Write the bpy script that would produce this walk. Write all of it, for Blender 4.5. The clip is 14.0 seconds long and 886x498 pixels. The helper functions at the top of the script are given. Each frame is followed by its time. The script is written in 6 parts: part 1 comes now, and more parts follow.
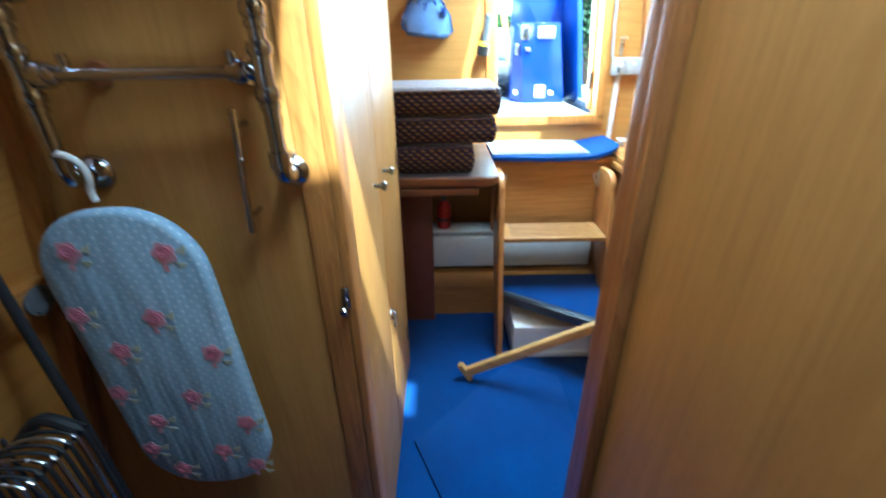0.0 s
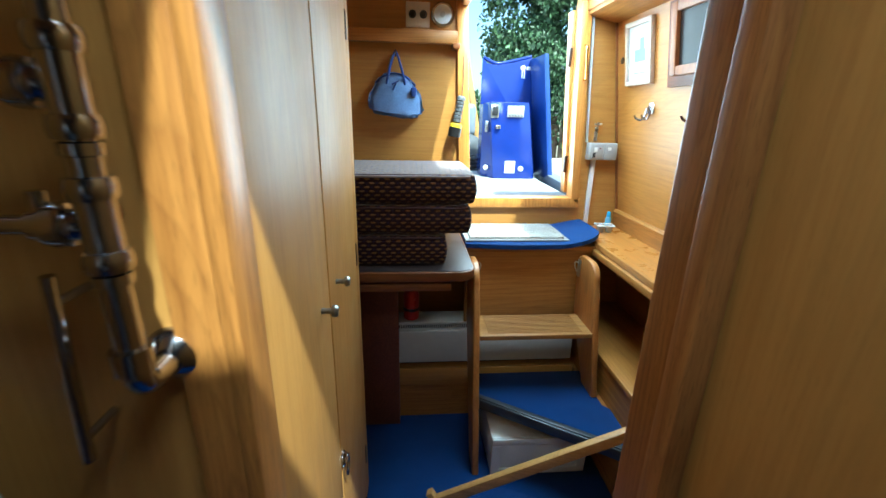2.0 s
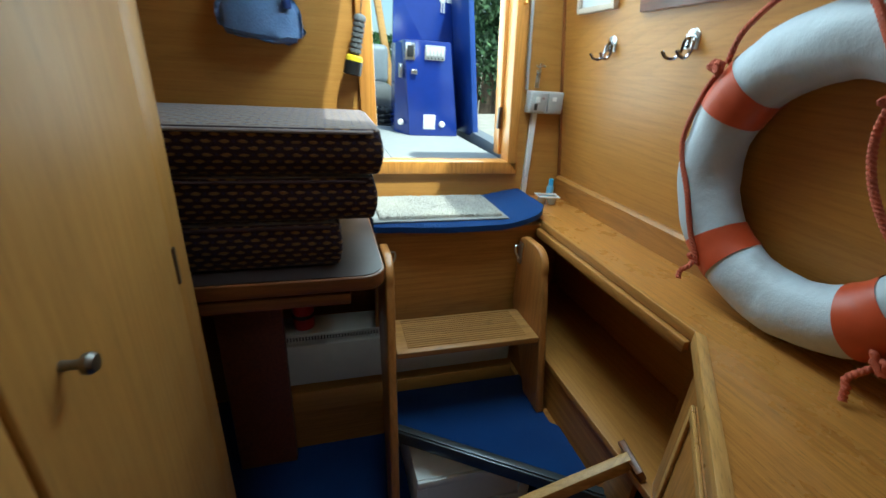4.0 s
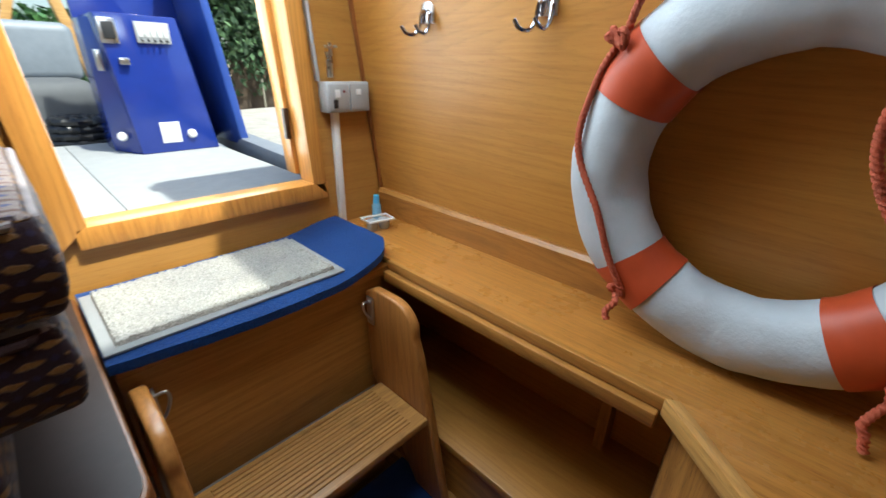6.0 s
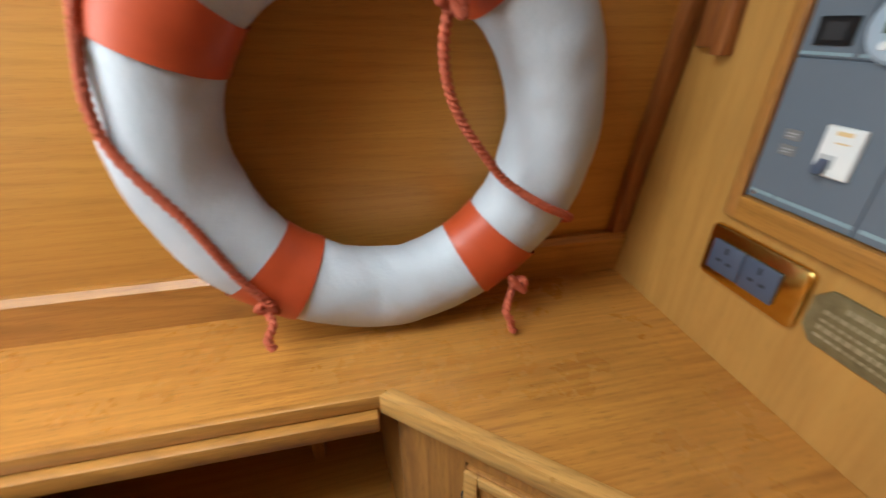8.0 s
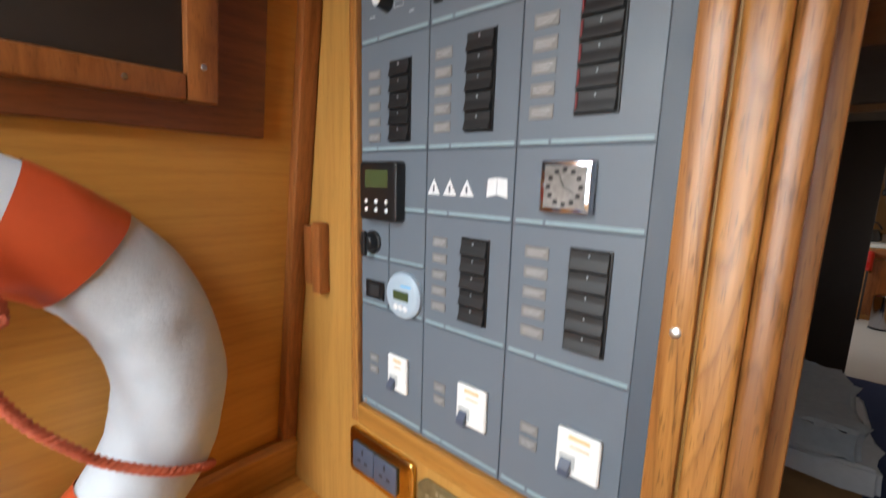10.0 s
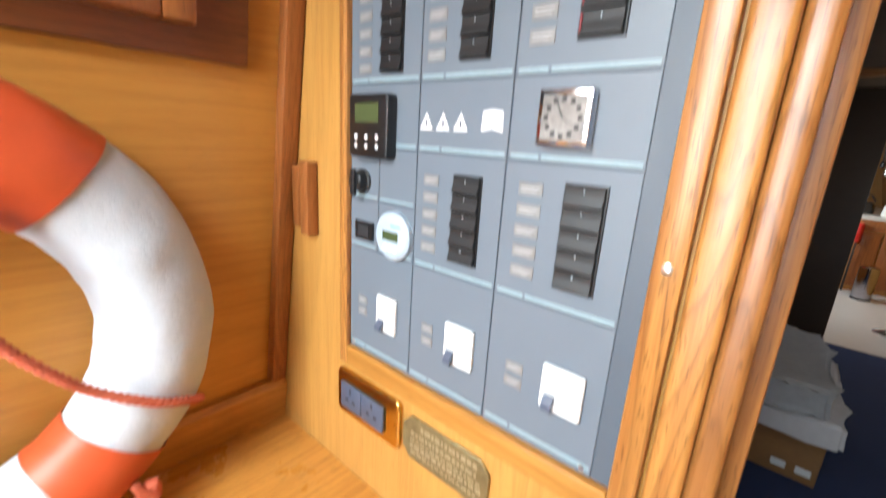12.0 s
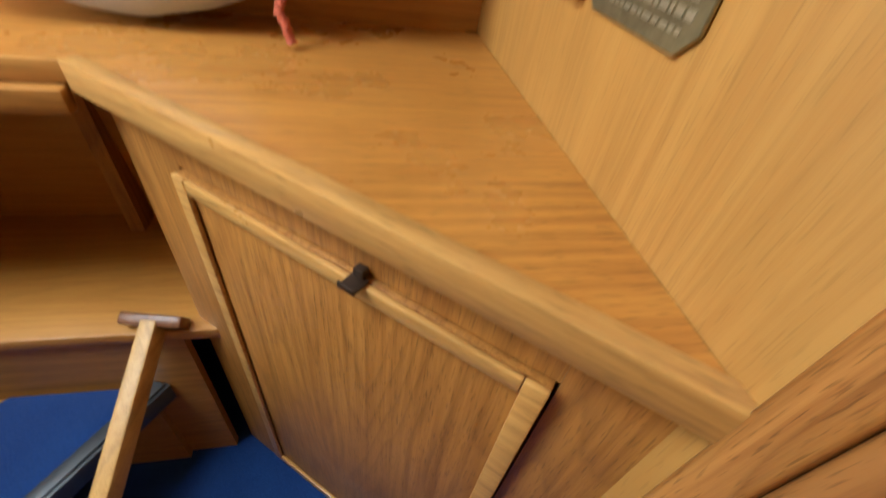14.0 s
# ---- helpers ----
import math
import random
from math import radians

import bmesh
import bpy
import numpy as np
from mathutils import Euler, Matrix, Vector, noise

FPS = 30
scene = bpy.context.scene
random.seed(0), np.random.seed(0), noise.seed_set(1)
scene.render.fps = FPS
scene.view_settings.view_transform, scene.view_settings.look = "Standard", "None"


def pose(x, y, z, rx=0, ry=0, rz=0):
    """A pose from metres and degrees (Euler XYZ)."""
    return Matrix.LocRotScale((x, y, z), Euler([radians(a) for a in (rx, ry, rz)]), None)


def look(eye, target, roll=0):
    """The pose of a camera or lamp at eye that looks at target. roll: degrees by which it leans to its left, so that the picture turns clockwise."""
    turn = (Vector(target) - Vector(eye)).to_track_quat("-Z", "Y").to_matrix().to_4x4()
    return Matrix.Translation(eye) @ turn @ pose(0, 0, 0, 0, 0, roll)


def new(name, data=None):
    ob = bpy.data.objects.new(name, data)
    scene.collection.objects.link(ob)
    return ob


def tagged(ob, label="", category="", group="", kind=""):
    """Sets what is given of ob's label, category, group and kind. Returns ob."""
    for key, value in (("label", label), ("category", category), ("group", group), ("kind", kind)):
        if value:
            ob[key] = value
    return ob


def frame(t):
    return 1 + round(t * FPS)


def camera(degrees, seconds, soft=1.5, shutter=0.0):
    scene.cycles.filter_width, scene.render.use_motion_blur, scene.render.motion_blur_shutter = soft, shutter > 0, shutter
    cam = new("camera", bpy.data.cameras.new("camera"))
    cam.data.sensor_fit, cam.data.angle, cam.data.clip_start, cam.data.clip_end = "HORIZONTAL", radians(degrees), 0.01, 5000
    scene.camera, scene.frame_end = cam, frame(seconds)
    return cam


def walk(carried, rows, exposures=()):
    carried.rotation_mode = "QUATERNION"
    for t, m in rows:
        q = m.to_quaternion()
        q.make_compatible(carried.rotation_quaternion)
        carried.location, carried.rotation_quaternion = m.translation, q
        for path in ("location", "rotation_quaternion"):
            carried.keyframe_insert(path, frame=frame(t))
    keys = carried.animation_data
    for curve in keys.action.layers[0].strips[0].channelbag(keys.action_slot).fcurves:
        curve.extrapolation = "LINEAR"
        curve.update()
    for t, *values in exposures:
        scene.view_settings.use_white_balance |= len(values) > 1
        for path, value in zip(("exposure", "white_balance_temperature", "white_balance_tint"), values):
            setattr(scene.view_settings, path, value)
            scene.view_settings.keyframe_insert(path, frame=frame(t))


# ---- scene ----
cam = camera(93.9, 14.0, 1.5, 0.45)
PATH = [
    (0, (0.297, 0.145, 1.433), (0.293, 1.94, 0.551), -1.0),
    (0.5, (0.281, 0.173, 1.494), (0.062, 2.037, 0.803), -0.7),
    (1, (0.3, 0.208, 1.516), (0.129, 2.096, 0.88), -0.4),
    (1.5, (0.288, 0.301, 1.505), (0.295, 2.197, 0.867), 1.7),
    (2, (0.296, 0.399, 1.487), (0.454, 2.293, 0.863), 1.2),
    (2.2, (0.309, 0.463, 1.47), (0.453, 2.341, 0.798), 0.6),
    (4.3, (0.415, 0.926, 1.395), (1.016, 2.628, 0.533), 2.5),
    (4.5, (0.431, 0.98, 1.37), (1.076, 2.625, 0.432), 1.3),
    (5, (0.485, 1.085, 1.356), (1.374, 2.591, 0.385), 0.3),
    (5.5, (0.5, 1.199, 1.405), (1.645, 2.61, 0.568), 1.0),
    (6, (0.517, 1.305, 1.416), (1.843, 2.562, 0.603), 1.5),
    (6.5, (0.583, 1.354, 1.371), (1.973, 2.373, 0.355), 0.8),
    (7, (0.644, 1.33, 1.357), (2.177, 2.105, 0.333), 1.0),
    (7.5, (0.679, 1.355, 1.39), (2.429, 1.596, 0.451), -1.6),
    (8, (0.706, 1.388, 1.397), (2.417, 1.014, 0.433), -0.3),
    (8.5, (0.674, 1.341, 1.4), (2.25, 0.54, 0.464), 0.6),
    (9, (0.645, 1.298, 1.425), (2.072, 0.176, 0.586), 1.8),
    (9.2, (0.632, 1.285, 1.44), (2.018, 0.046, 0.702), 2.3),
    (11.3, (0.642, 1.272, 1.668), (1.874, -0.303, 1.640), 2.1),
    (11.5, (0.645, 1.276, 1.630), (1.870, -0.300, 1.525), 2.9),
    (12, (0.633, 1.266, 1.513), (1.873, -0.219, 1.005), 3.6),
    (12.5, (0.622, 1.255, 1.422), (1.824, -0.125, 0.615), 2.9),
    (13, (0.622, 1.168, 1.326), (1.964, 0.117, 0.281), 2.6),
    (13.5, (0.615, 1.106, 1.248), (2.105, 0.571, 0.026), 3.9),
    (14, (0.614, 1.099, 1.144), (2.053, 0.703, -0.188), 8.9),
]
walk(cam, [(t, look(eye, target, roll)) for t, eye, target, roll in PATH],
     [(0, 2.7, 4600, -13), (1.0, 2.22, 4750, -13), (2.2, 1.35, 5250, -14), (4.3, 0.55, 5500, -15), (4.5, 0.6, 5500, -12), (5.0, 1.0, 5700, -8), (5.5, 1.1, 5900, -5), (6.0, 0.68, 6050, 0), (6.5, 0.35, 6350, 5), (7.0, 0.55, 6450, 6), (8.0, 1.2, 6650, 4), (9.0, 1.3, 6850, 8),
      (11.3, 2.5, 6550, 6), (12.0, 2.65, 6550, 6), (12.5, 2.27, 6700, 10), (13.0, 1.9, 6700, 10), (13.5, 1.86, 6700, 10), (14.0, 1.78, 6600, 5)])

# ---- light ----
SUN_TRAVEL = Vector((-0.44, 1.0, -1.9)).normalized()
world = bpy.data.worlds.new("sky")
scene.world = world
world.use_nodes = True
wn = world.node_tree.nodes
sky = wn.new("ShaderNodeTexSky")
sky.sky_type = "NISHITA"
sky.sun_disc = False
sky.sun_elevation = math.asin(-SUN_TRAVEL.z)
sky.sun_rotation = math.atan2(-SUN_TRAVEL.x, -SUN_TRAVEL.y)
sky.air_density = 1.0
sky.dust_density = 2.5
world.node_tree.links.new(sky.outputs[0], wn["Background"].inputs[0])
wn["Background"].inputs[1].default_value = 0.15
sun = new("sun", bpy.data.lights.new("sun", "SUN"))
sun.data.energy, sun.data.angle, sun.data.color = 4.5, radians(1.3), (1.0, 0.95, 0.86)
sun.matrix_world = look((3, -6, 12), Vector((3, -6, 12)) + SUN_TRAVEL)


def sky_lamp(name, x, y, z, w, h, rx, rz, power, tint=(0.85, 0.93, 1.0)):
    """The sky's light in an opening."""
    d = bpy.data.lights.new(name, "AREA")
    d.shape, d.size, d.size_y, d.energy, d.color = "RECTANGLE", w, h, power, tint
    ob = new(name, d)
    ob.matrix_world = pose(x, y, z, rx, 0, rz)
    return ob


sky_lamp("sky_in_stern_hatch", 0.80, 1.96, 2.05, 0.48, 0.72, 0, 0, 8.5)
sky_lamp("sky_in_stern_doorway", 0.815, 2.47, 1.55, 0.46, 0.8, -90, 0, 4.6)
sky_lamp("sky_in_roof_hatch", 0.40, 0.457, 2.02, 0.36, 0.18, 0, 0, 1.35)
sky_lamp("sky_in_saloon_window", -0.35, -2.2, 1.35, 0.9, 0.5, 0, 0, 0.5).matrix_world = pose(-0.34, -2.2, 1.35, 90, 0, -90)
sky_lamp("sky_in_galley_window", 1.2, -4.6, 1.35, 0.9, 0.5, 0, 0, 5.5).matrix_world = pose(1.16, -4.6, 1.35, 90, 0, 90)


# ---- materials ----
def shader(name, rough=0.5, metal=0.0):
    m = bpy.data.materials.new(name)
    m.use_nodes = True
    nt = m.node_tree
    b = nt.nodes["Principled BSDF"]
    b.inputs["Roughness"].default_value = rough
    b.inputs["Metallic"].default_value = metal
    return m, nt, b


def ramp(nt, fac, stops):
    r = nt.nodes.new("ShaderNodeValToRGB")
    e = r.color_ramp.elements
    while len(e) < len(stops):
        e.new(0.5)
    for k, (p, c) in enumerate(stops):
        e[k].position, e[k].color = p, (*c, 1)
    nt.links.new(fac, r.inputs[0])
    return r.outputs[0]


def mapped(nt, scale, source="Object", rot=(0, 0, 0)):
    tc = nt.nodes.new("ShaderNodeTexCoord")
    mp = nt.nodes.new("ShaderNodeMapping")
    mp.inputs["Scale"].default_value = scale
    mp.inputs["Rotation"].default_value = [radians(a) for a in rot]
    nt.links.new(tc.outputs[source], mp.inputs[0])
    return mp.outputs[0]


def scaled(nt, k, turn):
    """Object coordinates turned about the upright, then stretched along one axis."""
    v = mapped(nt, (1, 1, 1), rot=(0, 0, turn))
    mp = nt.nodes.new("ShaderNodeMapping")
    mp.inputs["Scale"].default_value = k
    nt.links.new(v, mp.inputs[0])
    return mp.outputs[0]


def noise_tex(nt, vec, scale, detail=4.0, rough=0.55, distort=0.0):
    n = nt.nodes.new("ShaderNodeTexNoise")
    n.inputs["Scale"].default_value, n.inputs["Detail"].default_value = scale, detail
    n.inputs["Roughness"].default_value, n.inputs["Distortion"].default_value = rough, distort
    nt.links.new(vec, n.inputs["Vector"])
    return n.outputs[0]


def mix(nt, fac, a, b, mode="MIX"):
    x = nt.nodes.new("ShaderNodeMix")
    x.data_type, x.blend_type = "RGBA", mode
    for sock, v in ((x.inputs[0], fac), (x.inputs[6], a), (x.inputs[7], b)):
        if hasattr(v, "links"):
            nt.links.new(v, sock)
        elif isinstance(v, (int, float)):
            sock.default_value = v
        else:
            sock.default_value = (*v, 1)
    return x.outputs[2]


def bump(nt, b, height, strength, distance=0.002):
    n = nt.nodes.new("ShaderNodeBump")
    n.inputs["Strength"].default_value, n.inputs["Distance"].default_value = strength, distance
    nt.links.new(height, n.inputs["Height"])
    nt.links.new(n.outputs[0], b.inputs["Normal"])


def calc(nt, op, a, b=0.0, c=0.0):
    """One arithmetic node; numbers or sockets go in."""
    n = nt.nodes.new("ShaderNodeMath")
    n.operation = op
    for i, v in enumerate((a, b, c)):
        if hasattr(v, "links"):
            nt.links.new(v, n.inputs[i])
        else:
            n.inputs[i].default_value = v
    return n.outputs[0]


def wood(name, light, dark, axis="z", rough=0.36, rings=1.0, pores=0.35, wear=0.0, fig=0.12, turn=0.0):
    """Varnished timber: fine long grain along one axis, arched growth-ring lines, short dark pores, faint bands and stains."""
    light, dark = tuple(v * s for v, s in zip(light, (0.99, 0.95, 0.89))), tuple(v * s for v, s in zip(dark, (0.99, 0.95, 0.89)))
    deep = tuple(0.2 * a + 0.8 * b for a, b in zip(light, dark))
    m, nt, b = shader(name, rough)

    def along(q):
        return scaled(nt, {"x": (q, 1, 1), "y": (1, q, 1), "z": (1, 1, q)}[axis], turn)

    fine, base, long = along(0.028), along(0.075), along(0.11)
    streak = noise_tex(nt, fine, 120.0, 6.0, 0.66, 0.1)
    col = ramp(nt, streak, [(0.36, deep), (0.60, light)])
    warp = noise_tex(nt, long, 3.6 * rings, 1.5, 0.4, 0.25)
    rag = calc(nt, "MULTIPLY", calc(nt, "SUBTRACT", streak, 0.5), 0.6)
    ring = calc(nt, "FRACT", calc(nt, "ADD", calc(nt, "MULTIPLY", warp, 30.0), rag))
    figure = ramp(nt, ring, [(0.0, (1 - 1.5 * fig, 1 - 1.75 * fig, 1 - 1.9 * fig)), (0.10, (1 - 0.9 * fig, 1 - 1.05 * fig, 1 - 1.15 * fig)), (0.42, (1.02, 1.02, 1.02)), (0.90, (1.03, 1.03, 1.03)), (1.0, (1 - 1.2 * fig,) * 3)])
    col = mix(nt, 1.0, col, figure, "MULTIPLY")
    band = ramp(nt, noise_tex(nt, fine, 26.0, 3.0, 0.6), [(0.32, (1 - 0.5 * fig, 1 - 0.6 * fig, 1 - 0.65 * fig)), (0.58, (1.03, 1.03, 1.03))])
    col = mix(nt, 1.0, col, band, "MULTIPLY")
    pit = noise_tex(nt, base, 560.0, 1.5, 0.5)
    pore = ramp(nt, pit, [(0.30, (1 - pores,) * 3), (0.42, (1, 1, 1))])
    col = mix(nt, 1.0, col, pore, "MULTIPLY")
    blot = ramp(nt, noise_tex(nt, mapped(nt, (1, 1, 1)), 2.3, 4.0, 0.6), [(0.25, (0.86, 0.84, 0.80)), (0.70, (1.05, 1.04, 1.02))])
    col = mix(nt, 1.0, col, blot, "MULTIPLY")
    if wear:
        spots = ramp(nt, noise_tex(nt, mapped(nt, (1, 1, 1)), 9.0, 6.0, 0.75), [(0.56, (1, 1, 1)), (0.75, (1 - wear,) * 3)])
        col = mix(nt, 1.0, col, spots, "MULTIPLY")
    nt.links.new(col, b.inputs["Base Color"])
    rub = noise_tex(nt, mapped(nt, (1, 1, 1)), 6.0, 5.0, 0.65)
    nt.links.new(ramp(nt, rub, [(0.3, (rough - 0.05,) * 3), (0.7, (rough + 0.08,) * 3)]), b.inputs["Roughness"])
    bump(nt, b, pit, 0.10, 0.0006)
    return m


def plain(name, col, rough=0.5, metal=0.0, vary=0.12, scale=30.0, bumps=0.05, dist=0.001):
    m, nt, b = shader(name, rough, metal)
    vec = mapped(nt, (1, 1, 1))
    a = noise_tex(nt, vec, scale, 5.0, 0.6)
    c = noise_tex(nt, vec, scale * 0.13, 3.0, 0.5)
    lo, hi = tuple(v * (1 - vary) for v in col), tuple(min(1, v * (1 + vary)) for v in col)
    both = mix(nt, 0.5, ramp(nt, a, [(0.3, lo), (0.7, hi)]), ramp(nt, c, [(0.3, lo), (0.7, hi)]))
    nt.links.new(both, b.inputs["Base Color"])
    nt.links.new(ramp(nt, c, [(0.3, (max(0.02, rough - 0.06),) * 3), (0.7, (min(1, rough + 0.08),) * 3)]), b.inputs["Roughness"])
    if bumps:
        bump(nt, b, a, bumps, dist)
    return m


def carpet(name, col, lo=0.55, scale=420.0, dist=0.004):
    m, nt, b = shader(name, 0.95)
    vec = mapped(nt, (1, 1, 1))
    pile = noise_tex(nt, vec, scale, 3.0, 0.7)
    worn = noise_tex(nt, vec, 3.5, 5.0, 0.6)
    c1 = ramp(nt, pile, [(0.25, tuple(v * lo for v in col)), (0.75, tuple(min(1, v * 1.35) for v in col))])
    c2 = ramp(nt, worn, [(0.3, (0.75, 0.75, 0.8)), (0.7, (1.2, 1.18, 1.12))])
    nt.links.new(mix(nt, 1.0, c1, c2, "MULTIPLY"), b.inputs["Base Color"])
    b.inputs["Sheen Weight"].default_value = 0.08
    b.inputs["Specular IOR Level"].default_value = 0.15
    bump(nt, b, pile, 0.7, dist)
    return m


def emitter(name, col, power):
    m, nt, b = shader(name, 0.4)
    b.inputs["Base Color"].default_value = (*col, 1)
    b.inputs["Emission Color"].default_value = (*col, 1)
    b.inputs["Emission Strength"].default_value = power
    return m


HONEY, AMBER = (0.45, 0.215, 0.050), (0.33, 0.140, 0.029)
veneer_y = wood("veneer_lengthwise", (0.49, 0.238, 0.052), (0.42, 0.186, 0.038), "y", 0.38, 0.8, 0.12, 0, 0.05)
veneer_z = wood("veneer_upright", (0.47, 0.252, 0.067), (0.41, 0.204, 0.050), "z", 0.46, 0.8, 0.12, 0, 0.045)
veneer_x = wood("veneer_crosswise", (0.48, 0.250, 0.062), (0.42, 0.200, 0.046), "x", 0.38, 0.8, 0.12, 0, 0.03)
oak_x = wood("oak_crosswise", HONEY, AMBER, "x", 0.38, 1.6, 0.22)
oak_y = wood("oak_lengthwise", HONEY, AMBER, "y", 0.38, 1.6, 0.22)
oak_z = wood("oak_upright", (0.44, 0.205, 0.050), (0.28, 0.115, 0.026), "z", 0.38, 1.9, 0.34)
oak_post = wood("oak_door_post", (0.47, 0.225, 0.064), (0.30, 0.118, 0.032), "z", 0.33, 2.4, 0.42, 0, 0.20)
# door-post oak browned further: shade on the saloon-facing side is in the colour
oak_shaded = wood("brown_shaded_oak", (0.36, 0.160, 0.048), (0.24, 0.094, 0.028), "z", 0.35, 2.2, 0.36, 0, 0.17)
oak_tread = wood("oak_tread_worn", (0.46, 0.245, 0.075), (0.32, 0.155, 0.045), "x", 0.42, 1.5, 0.25, 0.55)
beech = wood("beech_ladder", (0.47, 0.215, 0.058), (0.36, 0.15, 0.038), "z", 0.34, 1.3, 0.15)
mahogany = wood("mahogany_board", (0.20, 0.062, 0.022), (0.12, 0.036, 0.013), "y", 0.42, 1.4, 0.35)
trim_red = wood("mahogany_trim", (0.31, 0.112, 0.033), (0.21, 0.068, 0.019), "z", 0.36, 1.6, 0.25)
table_wood = wood("table_edge_timber", (0.20, 0.075, 0.024), (0.12, 0.042, 0.013), "x", 0.35, 1.5, 0.2)
pale_wood = wood("pale_pine", (0.58, 0.36, 0.13), (0.48, 0.27, 0.085), "x", 0.42, 1.4, 0.2)
pine_post = wood("varnished_pine", (0.62, 0.30, 0.070), (0.50, 0.21, 0.045), "z", 0.34, 1.4, 0.18)
laminate = plain("dark_laminate", (0.030, 0.020, 0.019), 0.42, 0, 0.2, 60, 0.02)
blue_carpet = carpet("blue_carpet", (0.010, 0.045, 0.185))
navy_carpet = carpet("navy_carpet", (0.010, 0.024, 0.085))
rug_pile = carpet("cream_rug_pile", (0.38, 0.365, 0.33), 0.55, 260.0, 0.012)
rug_edge = plain("grey_rug_edging", (0.24, 0.24, 0.24), 0.8)
blue_mat = carpet("blue_mat", (0.007, 0.042, 0.175), 0.45, 260.0, 0.008)
chrome = plain("chrome", (0.46, 0.47, 0.52), 0.10, 1.0, 0.06, 40, 0)
steel = plain("brushed_steel", (0.62, 0.62, 0.62), 0.28, 1.0, 0.08, 60, 0.02)
pewter = plain("dull_pewter", (0.24, 0.23, 0.21), 0.34, 1.0, 0.12, 60, 0.02)
brass = plain("polished_brass", (0.78, 0.52, 0.16), 0.20, 1.0, 0.08, 60, 0.02)
old_brass = plain("tarnished_brass", (0.30, 0.27, 0.15), 0.45, 0.8, 0.35, 90, 0.25)
bronze = plain("dark_bronze", (0.06, 0.035, 0.022), 0.42, 0.6, 0.2, 60, 0.05)
switch_black = plain("satin_black_switch", (0.009, 0.009, 0.010), 0.48, 0, 0.15, 90, 0.02)
black = plain("black_plastic", (0.010, 0.010, 0.011), 0.32, 0, 0.2, 80, 0.03)
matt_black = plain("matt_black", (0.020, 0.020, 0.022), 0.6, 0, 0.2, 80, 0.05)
panel_grey = plain("grey_panel_enamel", (0.125, 0.150, 0.180), 0.45, 0, 0.04, 400, 0.03)
panel_dark = plain("dark_grey_panel_edge", (0.075, 0.092, 0.115), 0.5, 0, 0.05, 300, 0.02)
panel_line = plain("pale_panel_line", (0.24, 0.33, 0.36), 0.5, 0, 0.1, 200, 0)
label_grey = plain("engraved_label", (0.21, 0.205, 0.20), 0.4, 0.2, 0.25, 500, 0.1)
label_print = plain("label_print", (0.36, 0.36, 0.36), 0.5, 0, 0.15, 300, 0)
ink_white = plain("white_print", (0.72, 0.73, 0.74), 0.5, 0, 0.05, 100, 0)
ink_grey = plain("grey_print", (0.36, 0.40, 0.43), 0.5, 0, 0.1, 100, 0)
white_plastic = plain("white_plastic", (0.76, 0.76, 0.74), 0.38, 0, 0.04, 60, 0.01)
pale_grey = plain("pale_grey_plastic", (0.45, 0.46, 0.46), 0.40, 0, 0.08, 60, 0.02)
slate_plastic = plain("slate_plastic", (0.07, 0.085, 0.125), 0.35, 0, 0.08, 60, 0.01)
radiator_white = plain("radiator_enamel", (0.60, 0.60, 0.56), 0.42, 0, 0.06, 40, 0.02)
lcd = plain("lcd_glass", (0.20, 0.26, 0.05), 0.15, 0, 0.06, 60, 0)
lcd_dim = plain("lcd_glass_dim", (0.055, 0.075, 0.030), 0.15, 0, 0.06, 60, 0)
ring_white = plain("lifebuoy_canvas", (0.465, 0.490, 0.525), 0.50, 0, 0.08, 26, 0.45, 0.007)
ring_orange = plain("orange_band", (0.47, 0.066, 0.020), 0.42, 0, 0.12, 40, 0.06)
rope_orange = plain("orange_rope", (0.42, 0.080, 0.034), 0.75, 0, 0.22, 240, 0.5, 0.002)
red_paint = plain("red_enamel", (0.42, 0.018, 0.014), 0.28, 0, 0.08, 60, 0)
blue_paint = plain("blue_gloss_paint", (0.016, 0.038, 0.25), 0.16, 0, 0.10, 12, 0.02)
blue_paint_worn = plain("blue_paint_faded", (0.030, 0.075, 0.33), 0.35, 0, 0.15, 12, 0.02)
cloth_blue = plain("denim_blue_cloth", (0.13, 0.21, 0.40), 0.8, 0, 0.2, 160, 0.5, 0.003)
cloth_navy = plain("navy_webbing", (0.025, 0.055, 0.22), 0.8, 0, 0.2, 160, 0.3)
yellow = plain("yellow_plastic", (0.70, 0.55, 0.02), 0.4)
deck_grey = plain("non_slip_deck", (0.36, 0.365, 0.36), 0.85, 0, 0.12, 160, 0.4, 0.003)
gutter = plain("grey_gutter", (0.22, 0.24, 0.27), 0.6)
gravel = plain("pale_gravel", (0.46, 0.43, 0.38), 0.9, 0, 0.3, 90, 0.8, 0.02)
earth = plain("dry_ground", (0.20, 0.17, 0.11), 0.95, 0, 0.3, 8, 0.6, 0.02)
bark = plain("bark", (0.12, 0.085, 0.055), 0.9, 0, 0.35, 40, 0.8, 0.01)
dark_rubber = plain("grey_rubber", (0.10, 0.105, 0.11), 0.7)
screen_dark = plain("dark_screen", (0.016, 0.012, 0.011), 0.45, 0, 0.3, 40, 0.02)
paper = plain("off_white_paper", (0.60, 0.63, 0.64), 0.6, 0, 0.03, 30, 0)
pale_frame = plain("limed_picture_frame", (0.55, 0.45, 0.36), 0.5)
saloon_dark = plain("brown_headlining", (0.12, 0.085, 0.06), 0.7)
